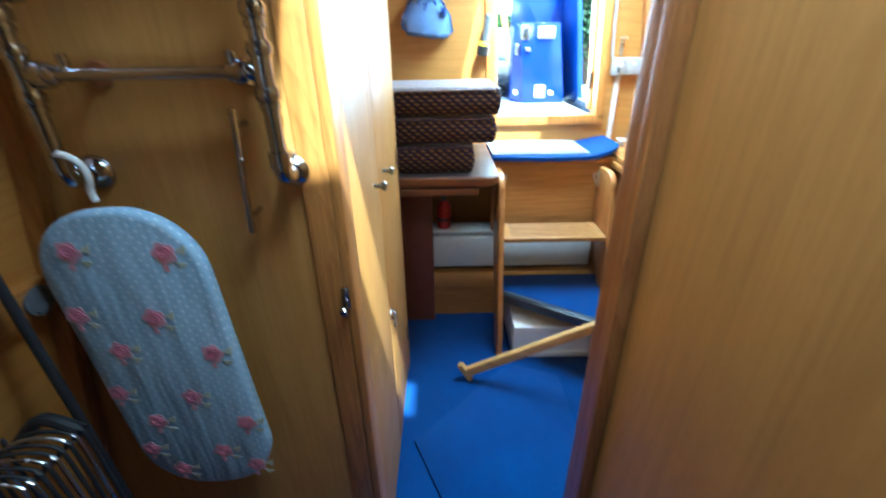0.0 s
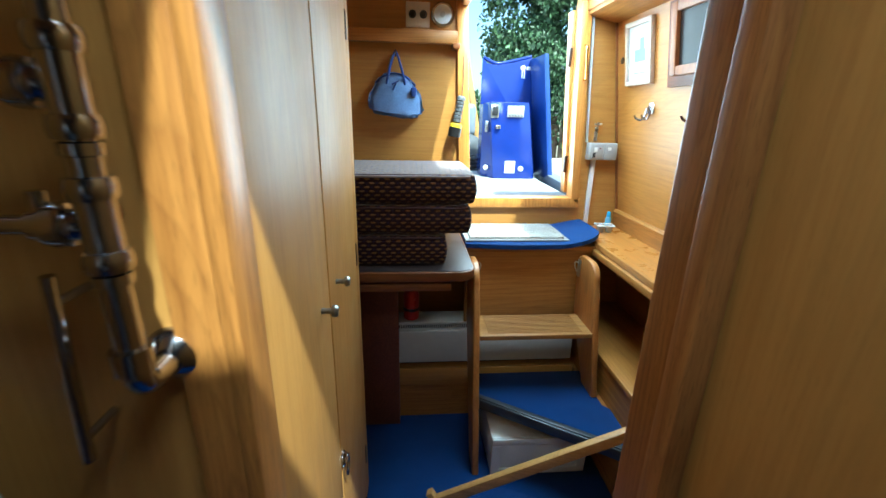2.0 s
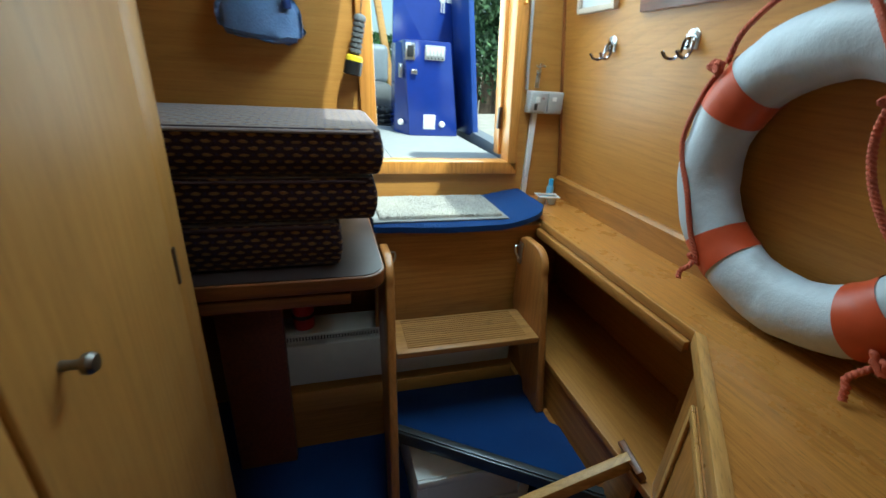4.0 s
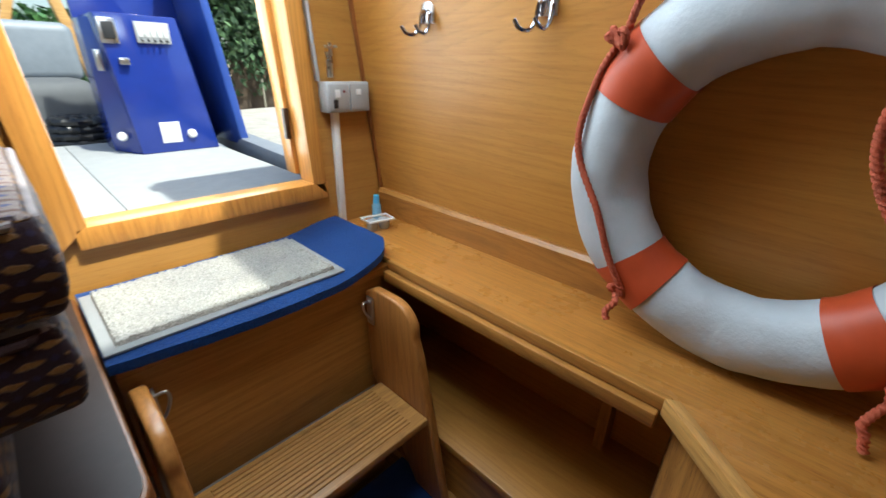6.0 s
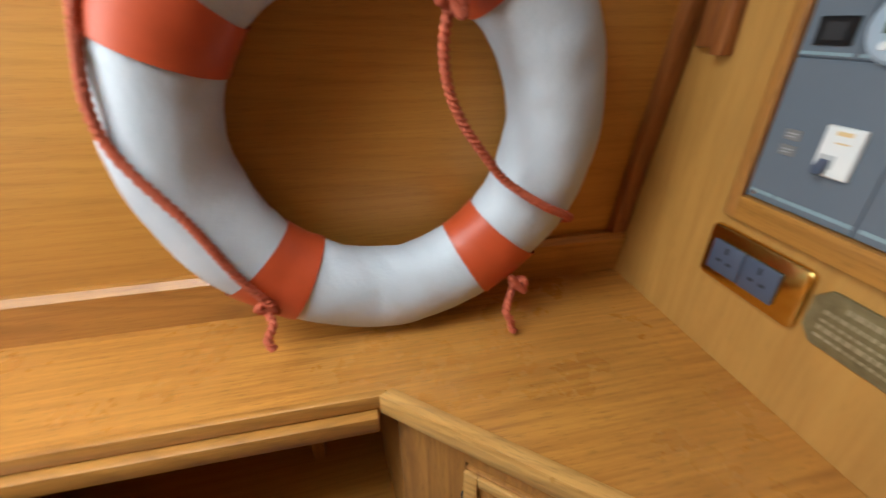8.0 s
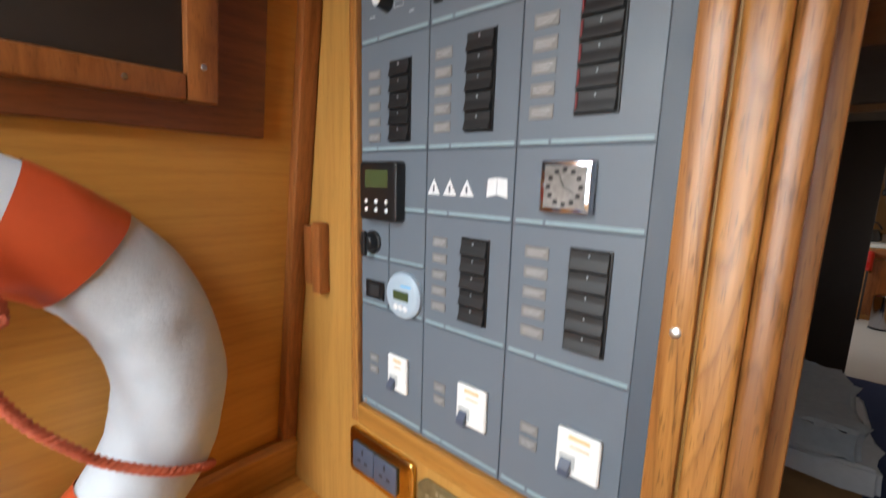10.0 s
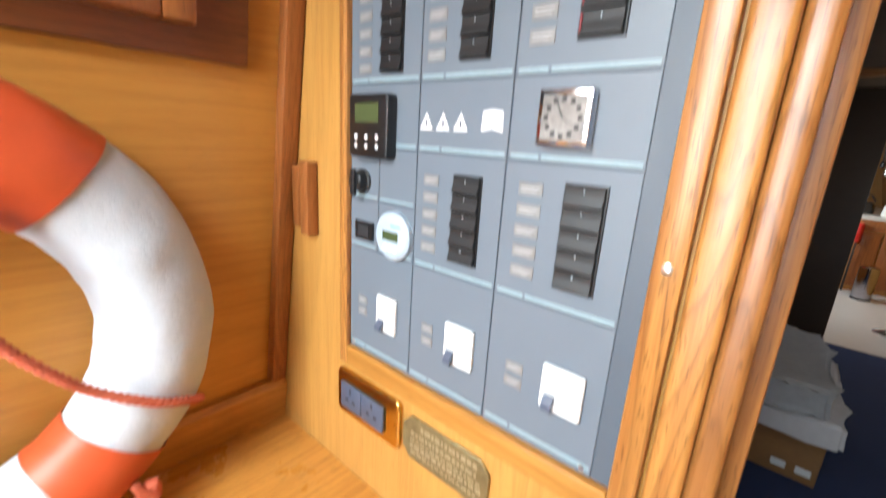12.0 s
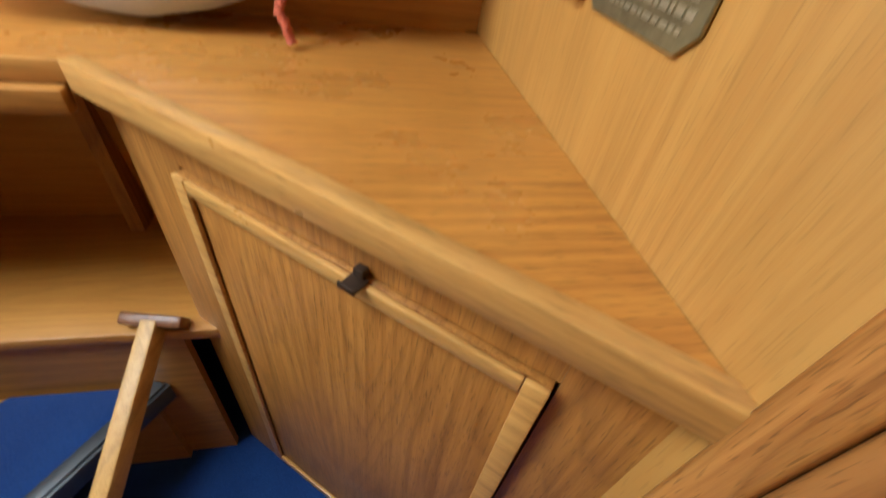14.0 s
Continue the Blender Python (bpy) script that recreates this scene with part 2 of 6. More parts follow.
bedding = plain("white_bedding", (0.48, 0.49, 0.51), 0.85, 0, 0.10, 25, 0.5, 0.01)
bedding_grey = plain("grey_blanket", (0.34, 0.36, 0.38), 0.9, 0, 0.14, 30, 0.6, 0.01)
cardboard = plain("brown_cardboard", (0.22, 0.115, 0.045), 0.85, 0, 0.12, 40, 0.1)
worktop_white = plain("pale_worktop", (0.55, 0.53, 0.50), 0.35, 0, 0.10, 80, 0)
sky_blue_plastic = plain("sky_blue_plastic", (0.10, 0.42, 0.72), 0.35)
lamp_glow = emitter("downlight_glow", (1.0, 0.86, 0.62), 6.0)
led_green = emitter("led_yellow_green", (0.7, 0.8, 0.05), 0.6)
led_amber = emitter("led_amber", (1.0, 0.32, 0.03), 0.4)
led_red = emitter("led_red", (0.16, 0.008, 0.010), 0.04)


def leaf_material(name, col):
    m, nt, b = shader(name, 0.45)
    geo = nt.nodes.new("ShaderNodeNewGeometry")
    c = ramp(nt, geo.outputs["Random Per Island"], [(0.0, tuple(v * 0.45 for v in col)), (0.6, col), (1.0, tuple(v * 1.7 for v in col))])
    nt.links.new(c, b.inputs["Base Color"])
    b.inputs["Transmission Weight"].default_value = 0.0
    return m


ivy = leaf_material("ivy_leaf", (0.075, 0.135, 0.058))
laurel = leaf_material("laurel_leaf", (0.045, 0.110, 0.030))


def woven(name, ground, dash, thread_col, pitch=(0.044, 0.0165), size=(0.84, 0.76)):
    """Upholstery woven with staggered rows of lens-shaped dashes and thin coloured threads between."""
    m, nt, b = shader(name, 0.9)
    vec = mapped(nt, (1, 1, 1), "UV")
    wob = nt.nodes.new("ShaderNodeTexNoise")
    wob.inputs["Scale"].default_value, wob.inputs["Detail"].default_value = 120.0, 2.0
    nt.links.new(vec, wob.inputs["Vector"])
    sep = nt.nodes.new("ShaderNodeSeparateXYZ")
    nt.links.new(vec, sep.inputs[0])
    jit = calc(nt, "MULTIPLY", calc(nt, "SUBTRACT", wob.outputs[0], 0.5), 0.006)
    v = calc(nt, "DIVIDE", calc(nt, "ADD", sep.outputs[1], jit), pitch[1])
    row = calc(nt, "FLOOR", v)
    u = calc(nt, "ADD", calc(nt, "DIVIDE", calc(nt, "ADD", sep.outputs[0], jit), pitch[0]), calc(nt, "MULTIPLY", row, 0.5))
    du = calc(nt, "ABSOLUTE", calc(nt, "MULTIPLY_ADD", calc(nt, "FRACT", u), 2.0, -1.0))
    dv = calc(nt, "ABSOLUTE", calc(nt, "MULTIPLY_ADD", calc(nt, "FRACT", v), 2.0, -1.0))
    d = calc(nt, "ADD", calc(nt, "POWER", calc(nt, "DIVIDE", du, size[0]), 1.6), calc(nt, "POWER", calc(nt, "DIVIDE", dv, size[1]), 2.0))
    f = ramp(nt, d, [(0.55, (1, 1, 1)), (1.0, (0, 0, 0))])
    link = ramp(nt, calc(nt, "ADD", calc(nt, "MULTIPLY", calc(nt, "SUBTRACT", 1.0, du), 2.6), dv), [(0.42, (1, 1, 1)), (0.75, (0, 0, 0))])
    col = mix(nt, link, ground, thread_col)
    col = mix(nt, f, col, dash)
    thread = noise_tex(nt, vec, 900.0, 2.0, 0.6)
    shade = ramp(nt, thread, [(0.3, (0.55, 0.55, 0.57)), (0.7, (1.28, 1.25, 1.22))])
    nt.links.new(mix(nt, 1.0, col, shade, "MULTIPLY"), b.inputs["Base Color"])
    b.inputs["Sheen Weight"].default_value = 0.2
    b.inputs["Specular IOR Level"].default_value = 0.15
    bump(nt, b, mix(nt, 0.6, thread, f), 0.8, 0.004)
    return m


def floral(name):
    """Pale blue cotton with white pin dots."""
    m, nt, b = shader(name, 0.85)
    vec = mapped(nt, (1, 1, 1), "UV", (0, 0, 45))
    v = nt.nodes.new("ShaderNodeTexVoronoi")
    v.inputs["Scale"].default_value, v.inputs["Randomness"].default_value = 78.0, 0.0
    nt.links.new(vec, v.inputs["Vector"])
    c = ramp(nt, v.outputs["Distance"], [(0.12, (0.60, 0.68, 0.76)), (0.20, (0.34, 0.47, 0.60))])
    fold = ramp(nt, noise_tex(nt, mapped(nt, (1, 1, 1)), 7.0, 4.0, 0.5), [(0.3, (0.88, 0.88, 0.9)), (0.7, (1.06, 1.06, 1.06))])
    nt.links.new(mix(nt, 1.0, c, fold, "MULTIPLY"), b.inputs["Base Color"])
    bump(nt, b, noise_tex(nt, mapped(nt, (1, 1, 0.22), rot=(0, 12, 0)), 26.0, 2.0, 0.45), 0.55, 0.016)
    return m


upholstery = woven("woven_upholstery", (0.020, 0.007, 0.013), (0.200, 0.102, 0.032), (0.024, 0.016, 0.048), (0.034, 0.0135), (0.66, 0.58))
# same fabric, with the skylight on upward faces put into a paler colour
upholstery_lit_top = woven("woven_upholstery_lit_top", (0.25, 0.20, 0.185), (0.13, 0.065, 0.050), (0.060, 0.080, 0.20), (0.040, 0.020), (0.66, 0.50))
floral_cotton = floral("pale_blue_dotted_cotton")
rose_pink = plain("rose_print", (0.66, 0.36, 0.45), 0.85, 0, 0.25, 220, 0)
rose_deep = plain("rose_print_deep", (0.56, 0.16, 0.26), 0.85, 0, 0.3, 220, 0)
leaf_print = plain("pale_leaf_print", (0.55, 0.58, 0.46), 0.85, 0, 0.2, 220, 0)


# ---- mesh helpers ----
BASE = {}


def thing(name, base, label, category, group="", kind=""):
    """A top-level thing: an Empty at its base."""
    ob = new(name)
    ob.location = base
    ob.empty_display_size = 0.05
    BASE[ob.name] = Vector(base)
    return tagged(ob, label, category, group, kind)


def root_of(ob):
    while ob.parent:
        ob = ob.parent
    return ob


def finish(bm, smooth=35):
    uv = bm.loops.layers.uv.verify()
    bm.normal_update()
    for f in bm.faces:
        n = f.normal
        a = max(range(3), key=lambda i: abs(n[i]))
        i, j = ((1, 2), (0, 2), (0, 1))[a]
        for lp in f.loops:
            lp[uv].uv = (lp.vert.co[i], lp.vert.co[j])


def mesh_of(name, bm, material, shift, smooth=35):
    finish(bm)
    if shift is not None:
        bmesh.ops.translate(bm, verts=bm.verts, vec=-shift)
    me = bpy.data.meshes.new(name)
    bm.to_mesh(me)
    bm.free()
    me.materials.append(material)
    if smooth:
        me.polygons.foreach_set("use_smooth", [True] * len(me.polygons))
        me.set_sharp_from_angle(angle=radians(smooth))
    return me


def part(name, bm, material, parent, label="", smooth=35):
    """One mesh under a thing or a part; the mesh is given in world metres."""
    shift = BASE[root_of(parent).name]
    ob = new(name, mesh_of(name, bm, material, shift, smooth))
    ob.parent = parent
    if label:
        ob["label"] = label
    return ob


def solid(name, bm, material, label="", category="", kind="", group="", smooth=35, base=None):
    """A thing or a piece of the setting that is one mesh."""
    b = Vector(base) if base is not None else None
    ob = new(name, mesh_of(name, bm, material, b, smooth))
    if b is not None:
        ob.location = b
    BASE[ob.name] = b if b is not None else Vector((0, 0, 0))
    return tagged(ob, label, category, group, kind)


def box(x0, x1, y0, y1, z0, z1, bev=0.0, seg=2):
    bm = bmesh.new()
    bmesh.ops.create_cube(bm, size=1.0)
    for v in bm.verts:
        v.co = ((x0 + x1) / 2 + v.co.x * (x1 - x0), (y0 + y1) / 2 + v.co.y * (y1 - y0), (z0 + z1) / 2 + v.co.z * (z1 - z0))
    if bev:
        bmesh.ops.bevel(bm, geom=bm.edges[:], offset=bev, segments=seg, profile=0.5, affect="EDGES")
    return bm


def prism(pts, axis, a0, a1, bev=0.0, seg=2):
    """An outline in a plane, drawn out along an axis. The outline's two numbers are the other axes, in order."""
    def at(p, a):
        return {"x": (a, p[0], p[1]), "y": (p[0], a, p[1]), "z": (p[0], p[1], a)}[axis]
    bm = bmesh.new()
    lo = [bm.verts.new(at(p, a0)) for p in pts]
    hi = [bm.verts.new(at(p, a1)) for p in pts]
    bm.faces.new(lo)
    bm.faces.new(hi[::-1])
    n = len(pts)
    for i in range(n):
        bm.faces.new((lo[i], hi[i], hi[(i + 1) % n], lo[(i + 1) % n]))
    bmesh.ops.recalc_face_normals(bm, faces=bm.faces)
    if bev:
        bmesh.ops.bevel(bm, geom=bm.edges[:], offset=bev, segments=seg, profile=0.5, affect="EDGES")
    return bm


def join(*bms):
    out = bms[0]
    for b in bms[1:]:
        me = bpy.data.meshes.new("tmp")
        b.to_mesh(me)
        b.free()
        out.from_mesh(me)
        bpy.data.meshes.remove(me)
    return out


def moved(bm, m):
    bmesh.ops.transform(bm, matrix=m, verts=bm.verts)
    return bm


def tube(points, r, seg=10, closed=False, lobes=0, twist=0.0, cap=True):
    """A round bar or a three-strand rope along a line of points."""
    bm = bmesh.new()
    P = [Vector(p) for p in points]
    n = len(P)
    rings, up, run = [], None, 0.0
    for i, p in enumerate(P):
        a = P[(i - 1) % n] if closed or i > 0 else P[i]
        c = P[(i + 1) % n] if closed or i < n - 1 else P[i]
        t = (c - a).normalized()
        if up is None:
            up = t.orthogonal().normalized()
        up = (up - t * up.dot(t)).normalized()
        side = t.cross(up)
        if i:
            run += (p - P[i - 1]).length
        ri = r[i] if isinstance(r, (list, tuple)) else r
        ring = []
        for k in range(seg):
            ang = 2 * math.pi * k / seg
            rr = ri * (1 + 0.22 * math.cos(lobes * (ang + twist * run))) if lobes else ri
            ring.append(bm.verts.new(p + up * (math.cos(ang) * rr) + side * (math.sin(ang) * rr)))
        rings.append(ring)
    for i in range(n if closed else n - 1):
        A, B = rings[i], rings[(i + 1) % n]
        for k in range(seg):
            bm.faces.new((A[k], A[(k + 1) % seg], B[(k + 1) % seg], B[k]))
    if cap and not closed:
        bm.faces.new(rings[0][::-1])
        bm.faces.new(rings[-1])
    bmesh.ops.recalc_face_normals(bm, faces=bm.faces)
    return bm


def rod(a, b, r, seg=14):
    return tube([a, b], r, seg)


def lathe(profile, origin, direction, seg=24):
    """A turned shape: (distance along, radius) pairs about a direction."""
    d = Vector(direction).normalized()
    o = Vector(origin)
    return tube([o + d * h for h, _ in profile], [max(q, 0.0003) for _, q in profile], seg)


def spline(pts, n=12):
    """A smooth line through points."""
    P = [Vector(p) for p in pts]
    out = []
    for i in range(len(P) - 1):
        a, b, c, d = P[max(i - 1, 0)], P[i], P[i + 1], P[min(i + 2, len(P) - 1)]
        for k in range(n):
            t = k / n
            out.append(0.5 * ((2 * b) + (c - a) * t + (2 * a - 5 * b + 4 * c - d) * t * t + (3 * b - a - 3 * c + d) * t ** 3))
    out.append(P[-1])
    return out


def bar_between(a, b, w, h, bev=0.004, up=(0, 0, 1)):
    """A squared bar from a to b, w wide and h high."""
    a, b = Vector(a), Vector(b)
    t = (b - a).normalized()
    s = t.cross(Vector(up)).normalized()
    u = s.cross(t)
    L = (b - a).length
    bm = box(0, L, -w / 2, w / 2, -h / 2, h / 2, bev)
    m = Matrix((t, s, u)).transposed().to_4x4()
    m.translation = a
    return moved(bm, m)


def rounded(w, h, r, n=6):
    """The outline of a rounded rectangle about the origin."""
    out = []
    for cx, cy, a0 in ((w / 2 - r, h / 2 - r, 0), (-w / 2 + r, h / 2 - r, 90), (-w / 2 + r, -h / 2 + r, 180), (w / 2 - r, -h / 2 + r, 270)):
        for k in range(n + 1):
            a = radians(a0 + 90 * k / n)
            out.append((cx + r * math.cos(a), cy + r * math.sin(a)))
    return out


def text(name, body, size, material, parent, m):
    """Raised lettering in the built-in font, as a mesh. m: the pose of its middle, x along the line."""
    c = bpy.data.curves.new(name, "FONT")
    c.body, c.size, c.align_x, c.align_y, c.extrude = body, size, "CENTER", "CENTER", 0.0004
    tmp = bpy.data.objects.new(name, c)
    me = bpy.data.meshes.new_from_object(tmp)
    bpy.data.objects.remove(tmp)
    bm = bmesh.new()
    bm.from_mesh(me)
    return part(name, moved(bm, m), material, parent, smooth=0)


# ---- structure ----
def hull_r(z):
    return 1.335 - 0.152 * (z - 1.0)


def hull_l(z):
    return -0.377 + 0.219 * (z - 1.0)


END_Y, BULK_Y, CEIL, SHELF, FLOOR = 2.362, 0.905, 1.95, 0.963, 0.09

solid("floor", box(-0.9, 1.6, -8.0, 2.45, FLOOR - 0.06, FLOOR), blue_carpet, "blue fitted carpet, worn and slightly marked", kind="structure")
solid("wall_starboard", prism([(hull_r(-0.05), -0.05), (hull_r(2.0), 2.0), (1.62, 2.0), (1.62, -0.05)], "y", 0.80, 2.46), veneer_y,
      "honey-varnished veneer cabin side leaning inwards", kind="structure")
solid("wall_port", prism([(hull_l(-0.05), -0.05), (hull_l(2.0), 2.0), (-0.75, 2.0), (-0.75, -0.05)], "y", -0.45, 2.46), veneer_y,
      "honey-varnished veneer cabin side leaning inwards", kind="structure")
# saloon sides with their windows left open
for nm, s in (("wall_saloon_starboard", 1), ("wall_saloon_port", -1)):
    f = hull_r if s > 0 else hull_l
    out = 1.62 if s > 0 else -0.75
    y0, y1 = (-5.05, -4.15) if s > 0 else (-2.65, -1.75)
    top = 0.80 if s > 0 else -0.45
    bms = []
    for a, b, c, d in ((-8.0, y0, -0.05, 2.0), (y1, top, -0.05, 2.0), (y0, y1, -0.05, 1.1), (y0, y1, 1.6, 2.0)):
        bms.append(prism([(f(c), c), (f(d), d), (out, d), (out, c)], "y", a, b))
    solid(nm, join(*bms), veneer_y, "varnished veneer saloon side with a window opening", kind="structure")
solid("wall_bow", box(-0.75, 1.62, -8.1, -8.0, -0.05, 2.0), veneer_z, "varnished end wall of the far cabin", kind="structure")


def ceiling_bm(holes, x0, x1, y0, y1, z0, z1):
    xs = sorted({x0, x1, *[h[0] for h in holes], *[h[1] for h in holes]})
    ys = sorted({y0, y1, *[h[2] for h in holes], *[h[3] for h in holes]})
    bms = []
    for i in range(len(xs) - 1):
        for j in range(len(ys) - 1):
            cx, cy = (xs[i] + xs[i + 1]) / 2, (ys[j] + ys[j + 1]) / 2
            if not any(h[0] < cx < h[1] and h[2] < cy < h[3] for h in holes):
                bms.append(box(xs[i], xs[i + 1], ys[j], ys[j + 1], z0, z1))
    return join(*bms)


STERN_HATCH = (0.545, 1.055, 1.52, 2.47)
ROOF_HATCH = (0.205, 0.60, 0.355, 0.56)
solid("ceiling", ceiling_bm([STERN_HATCH, ROOF_HATCH], -0.75, 1.62, -0.45, 2.47, CEIL, CEIL + 0.05), oak_x, "varnished timber boarded cabin ceiling", kind="structure")
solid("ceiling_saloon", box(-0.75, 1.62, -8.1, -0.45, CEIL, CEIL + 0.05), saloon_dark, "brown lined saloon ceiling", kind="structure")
solid("ceiling_beam", join(box(-0.4, 1.25, -1.6, -1.54, CEIL - 0.03, CEIL), box(-0.4, 1.25, -2.9, -2.84, CEIL - 0.03, CEIL), box(-0.4, 1.25, -4.1, -4.04, CEIL - 0.03, CEIL)), oak_x,
      "slim timber ceiling beams", kind="structure")
# hatch coamings
solid("trim_stern_hatch", join(box(0.515, 0.545, 1.52, END_Y, CEIL - 0.035, CEIL + 0.10, 0.004), box(1.055, 1.085, 1.52, END_Y, CEIL - 0.035, CEIL + 0.10, 0.004),
      box(0.515, 1.085, 1.49, 1.52, CEIL - 0.035, CEIL + 0.10, 0.004)), oak_y, "varnished frame round the sliding hatch", kind="structure")
hx0, hx1, hy0, hy1 = ROOF_HATCH
def round_collar(x0, x1, y0, y1, r, edge, z0, z1):
    """A flat collar: a rectangle outside, a rounded opening inside."""
    cx, cy, w, h = (x0 + x1) / 2, (y0 + y1) / 2, x1 - x0, y1 - y0
    bm = bmesh.new()
    loops = []
    for z in (z0, z1):
        inner = [bm.verts.new((cx + px, cy + py, z)) for px, py in rounded(w, h, r, 8)]
        outer = []
        for px, py in rounded(w, h, r, 8):
            k = min((w / 2 + edge) / max(abs(px), 1e-6), (h / 2 + edge) / max(abs(py), 1e-6))
            outer.append(bm.verts.new((cx + px * k, cy + py * k, z)))
        loops.append((inner, outer))
    n = len(loops[0][0])
    (a, b), (c, d) = loops
    for i in range(n):
        k = (i + 1) % n
        for q in ((a[i], a[k], b[k], b[i]), (c[i], d[i], d[k], c[k]), (a[i], c[i], c[k], a[k]), (b[i], b[k], d[k], d[i])):
            bm.faces.new(q)
    bmesh.ops.recalc_face_normals(bm, faces=bm.faces)
    return bm


solid("trim_roof_hatch", round_collar(hx0, hx1, hy0, hy1, 0.02, 0.035, CEIL - 0.018, CEIL - 0.001), white_plastic, "pale frame round the roof hatch", kind="structure")

# stern end wall with the doorway
L0, L1, R0, R1 = 0.583, 0.540, 1.080, 1.030
z_sill = 1.105
solid("wall_stern", join(
    prism([(-0.75, 0), (L0, 0), (L0, z_sill), (L1, 2.0), (-0.75, 2.0)], "y", END_Y, END_Y + 0.045),
    prism([(R0, 0), (1.62, 0), (1.62, 2.0), (R1, 2.0), (R0, z_sill)], "y", END_Y, END_Y + 0.045),
    box(L0, R0, END_Y, END_Y + 0.045, 0, 1.062)), veneer_x, "honey-varnished stern wall with a raised doorway", kind="structure")
d1 = thing("door_1", (0.82, END_Y, 1.05), "open stern doorway in a varnished pine frame", "doorway", kind="structure")
part("sill", box(0.56, 1.125, END_Y - 0.022, END_Y + 0.05, 1.058, z_sill, 0.004), pine_post, d1, "worn varnished sill")
part("post", prism([(R0, z_sill), (R0 + 0.042, 1.06), (R1 + 0.046, 1.95), (R1, 1.95)], "y", END_Y - 0.022, END_Y + 0.05, 0.004), pine_post, d1)
part("post", prism([(L0, z_sill), (L1, 1.95), (L1 - 0.046, 1.95), (L0 - 0.052, 1.06)], "y", END_Y - 0.022, END_Y + 0.05, 0.004), pine_post, d1)
leaf = thing("stern_door", (1.09, 2.45, 1.05), "varnished door leaf folded open outside the doorway", "door")
part("panel", prism([(R0 - 0.012, 1.12), (R1 - 0.012, 1.93), (R1 + 0.022, 1.93), (R0 + 0.022, 1.12)], "y", END_Y + 0.052, END_Y + 0.105, 0.003), pine_post, leaf)
part("hinge", box(1.052, 1.066, END_Y + 0.046, END_Y + 0.062, 1.22, 1.30, 0.002), bronze, leaf, "dark hinge")
part("hinge", box(1.022, 1.034, END_Y + 0.046, END_Y + 0.062, 1.70, 1.78, 0.002), bronze, leaf, "dark hinge")
solid("trim_corner_post", prism([(hull_r(0.97) - 0.008, 0.97), (hull_r(1.95) - 0.008, 1.95), (hull_r(1.95) + 0.01, 1.95), (hull_r(0.97) + 0.01, 0.97)], "y", END_Y - 0.014, END_Y - 0.002, 0.002), trim_red,
      "dark timber bead in the corner", kind="structure")
# roof edge lining over the starboard side
solid("trim_cornice", prism([(hull_r(1.86) - 0.14, 1.90), (hull_r(1.86) + 0.02, 1.87), (hull_r(1.86) + 0.02, 1.95), (hull_r(1.86) - 0.14, 1.95)], "y", 0.98, END_Y - 0.002), oak_y,
      "varnished cornice under the roof", kind="structure")

# bulkhead with the switch panel, its door posts and the passage wall
solid("wall_bulkhead", box(0.683, 1.62, 0.80, BULK_Y, 0, CEIL), veneer_z, "varnished cross bulkhead carrying the switch panel", kind="structure")
solid("wall_passage", box(0.650, 0.70, -0.45, 0.80, 0, CEIL), veneer_z, "plain varnished wall of the passage", kind="structure")
jam = thing("door_2", (0.68, 0.88, 0), "open inner doorway with rounded oak posts", "doorway", kind="structure")
part("post", box(0.654, 0.6825, 0.86, 0.914, 0, CEIL, 0.005, 3), oak_post, jam, "rounded oak door post")
# inner post and stop take the oak with shade mixed into its colour
part("post", box(0.632, 0.6538, 0.83, 0.908, 0, CEIL, 0.006, 3), oak_shaded, jam, "oak door post in a brown darkened for shade")
part("stop", box(0.617, 0.6495, 0.792, 0.829, 0, CEIL, 0.003), oak_shaded, jam)

solid("wall_port_bulkhead", box(-0.75, 0.128, 0.750, 0.780, 0, CEIL), veneer_z, "varnished bulkhead door panel with a towel rail", kind="structure")
solid("trim_bulkhead_frame", join(box(0.086, 0.128, 0.741, 0.750, 0, CEIL, 0.002), box(0.1285, 0.146, 0.738, 0.798, 0, CEIL, 0.004)), oak_z, "oak frame strips beside the bulkhead", kind="structure")
solid("trim_port_corner", prism([(hull_l(0.0) - 0.01, 0.0), (hull_l(1.95) - 0.01, 1.95), (hull_l(1.95) + 0.03, 1.95), (hull_l(0.0) + 0.03, 0.0)], "y", 0.722, 0.749, 0.003), oak_z, "timber corner strip", kind="structure")

# ---- shelf, locker and corner cabinet ----
NOSE = Vector((1.10, 1.39))
TAIL = Vector((0.674, 0.9065))
DIAG = (TAIL - NOSE).normalized()
OUT = Vector((DIAG.y, -DIAG.x))
if OUT.x > 0:
    OUT = -OUT


def on_diag(s, off=0.0):
    p = NOSE + DIAG * s + OUT * off
    return (p.x, p.y)


LEN = (TAIL - NOSE).length
bk = hull_r(SHELF) + 0.02
oak_edge = wood("oak_edging", (0.56, 0.32, 0.105), (0.44, 0.22, 0.062), "y", 0.30, 1.8, 0.3, 0, 0.12, 41.4)
top = thing("shelf", (1.2, 1.6, SHELF), "honey oak side shelf with a moulded front edge", "shelf")
part("top", prism([(bk, 2.36), (1.112, 2.36), (1.112, 1.385), on_diag(0.012, -0.016), on_diag(LEN - 0.002, -0.016), (0.70, BULK_Y + 0.001), (bk, BULK_Y + 0.001)], "z", SHELF - 0.020, SHELF, 0.0), wood("oak_shelf", (0.51, 0.240, 0.054), (0.31, 0.120, 0.024), "y", 0.28, 1.2, 0.34, 0, 0.018), top)
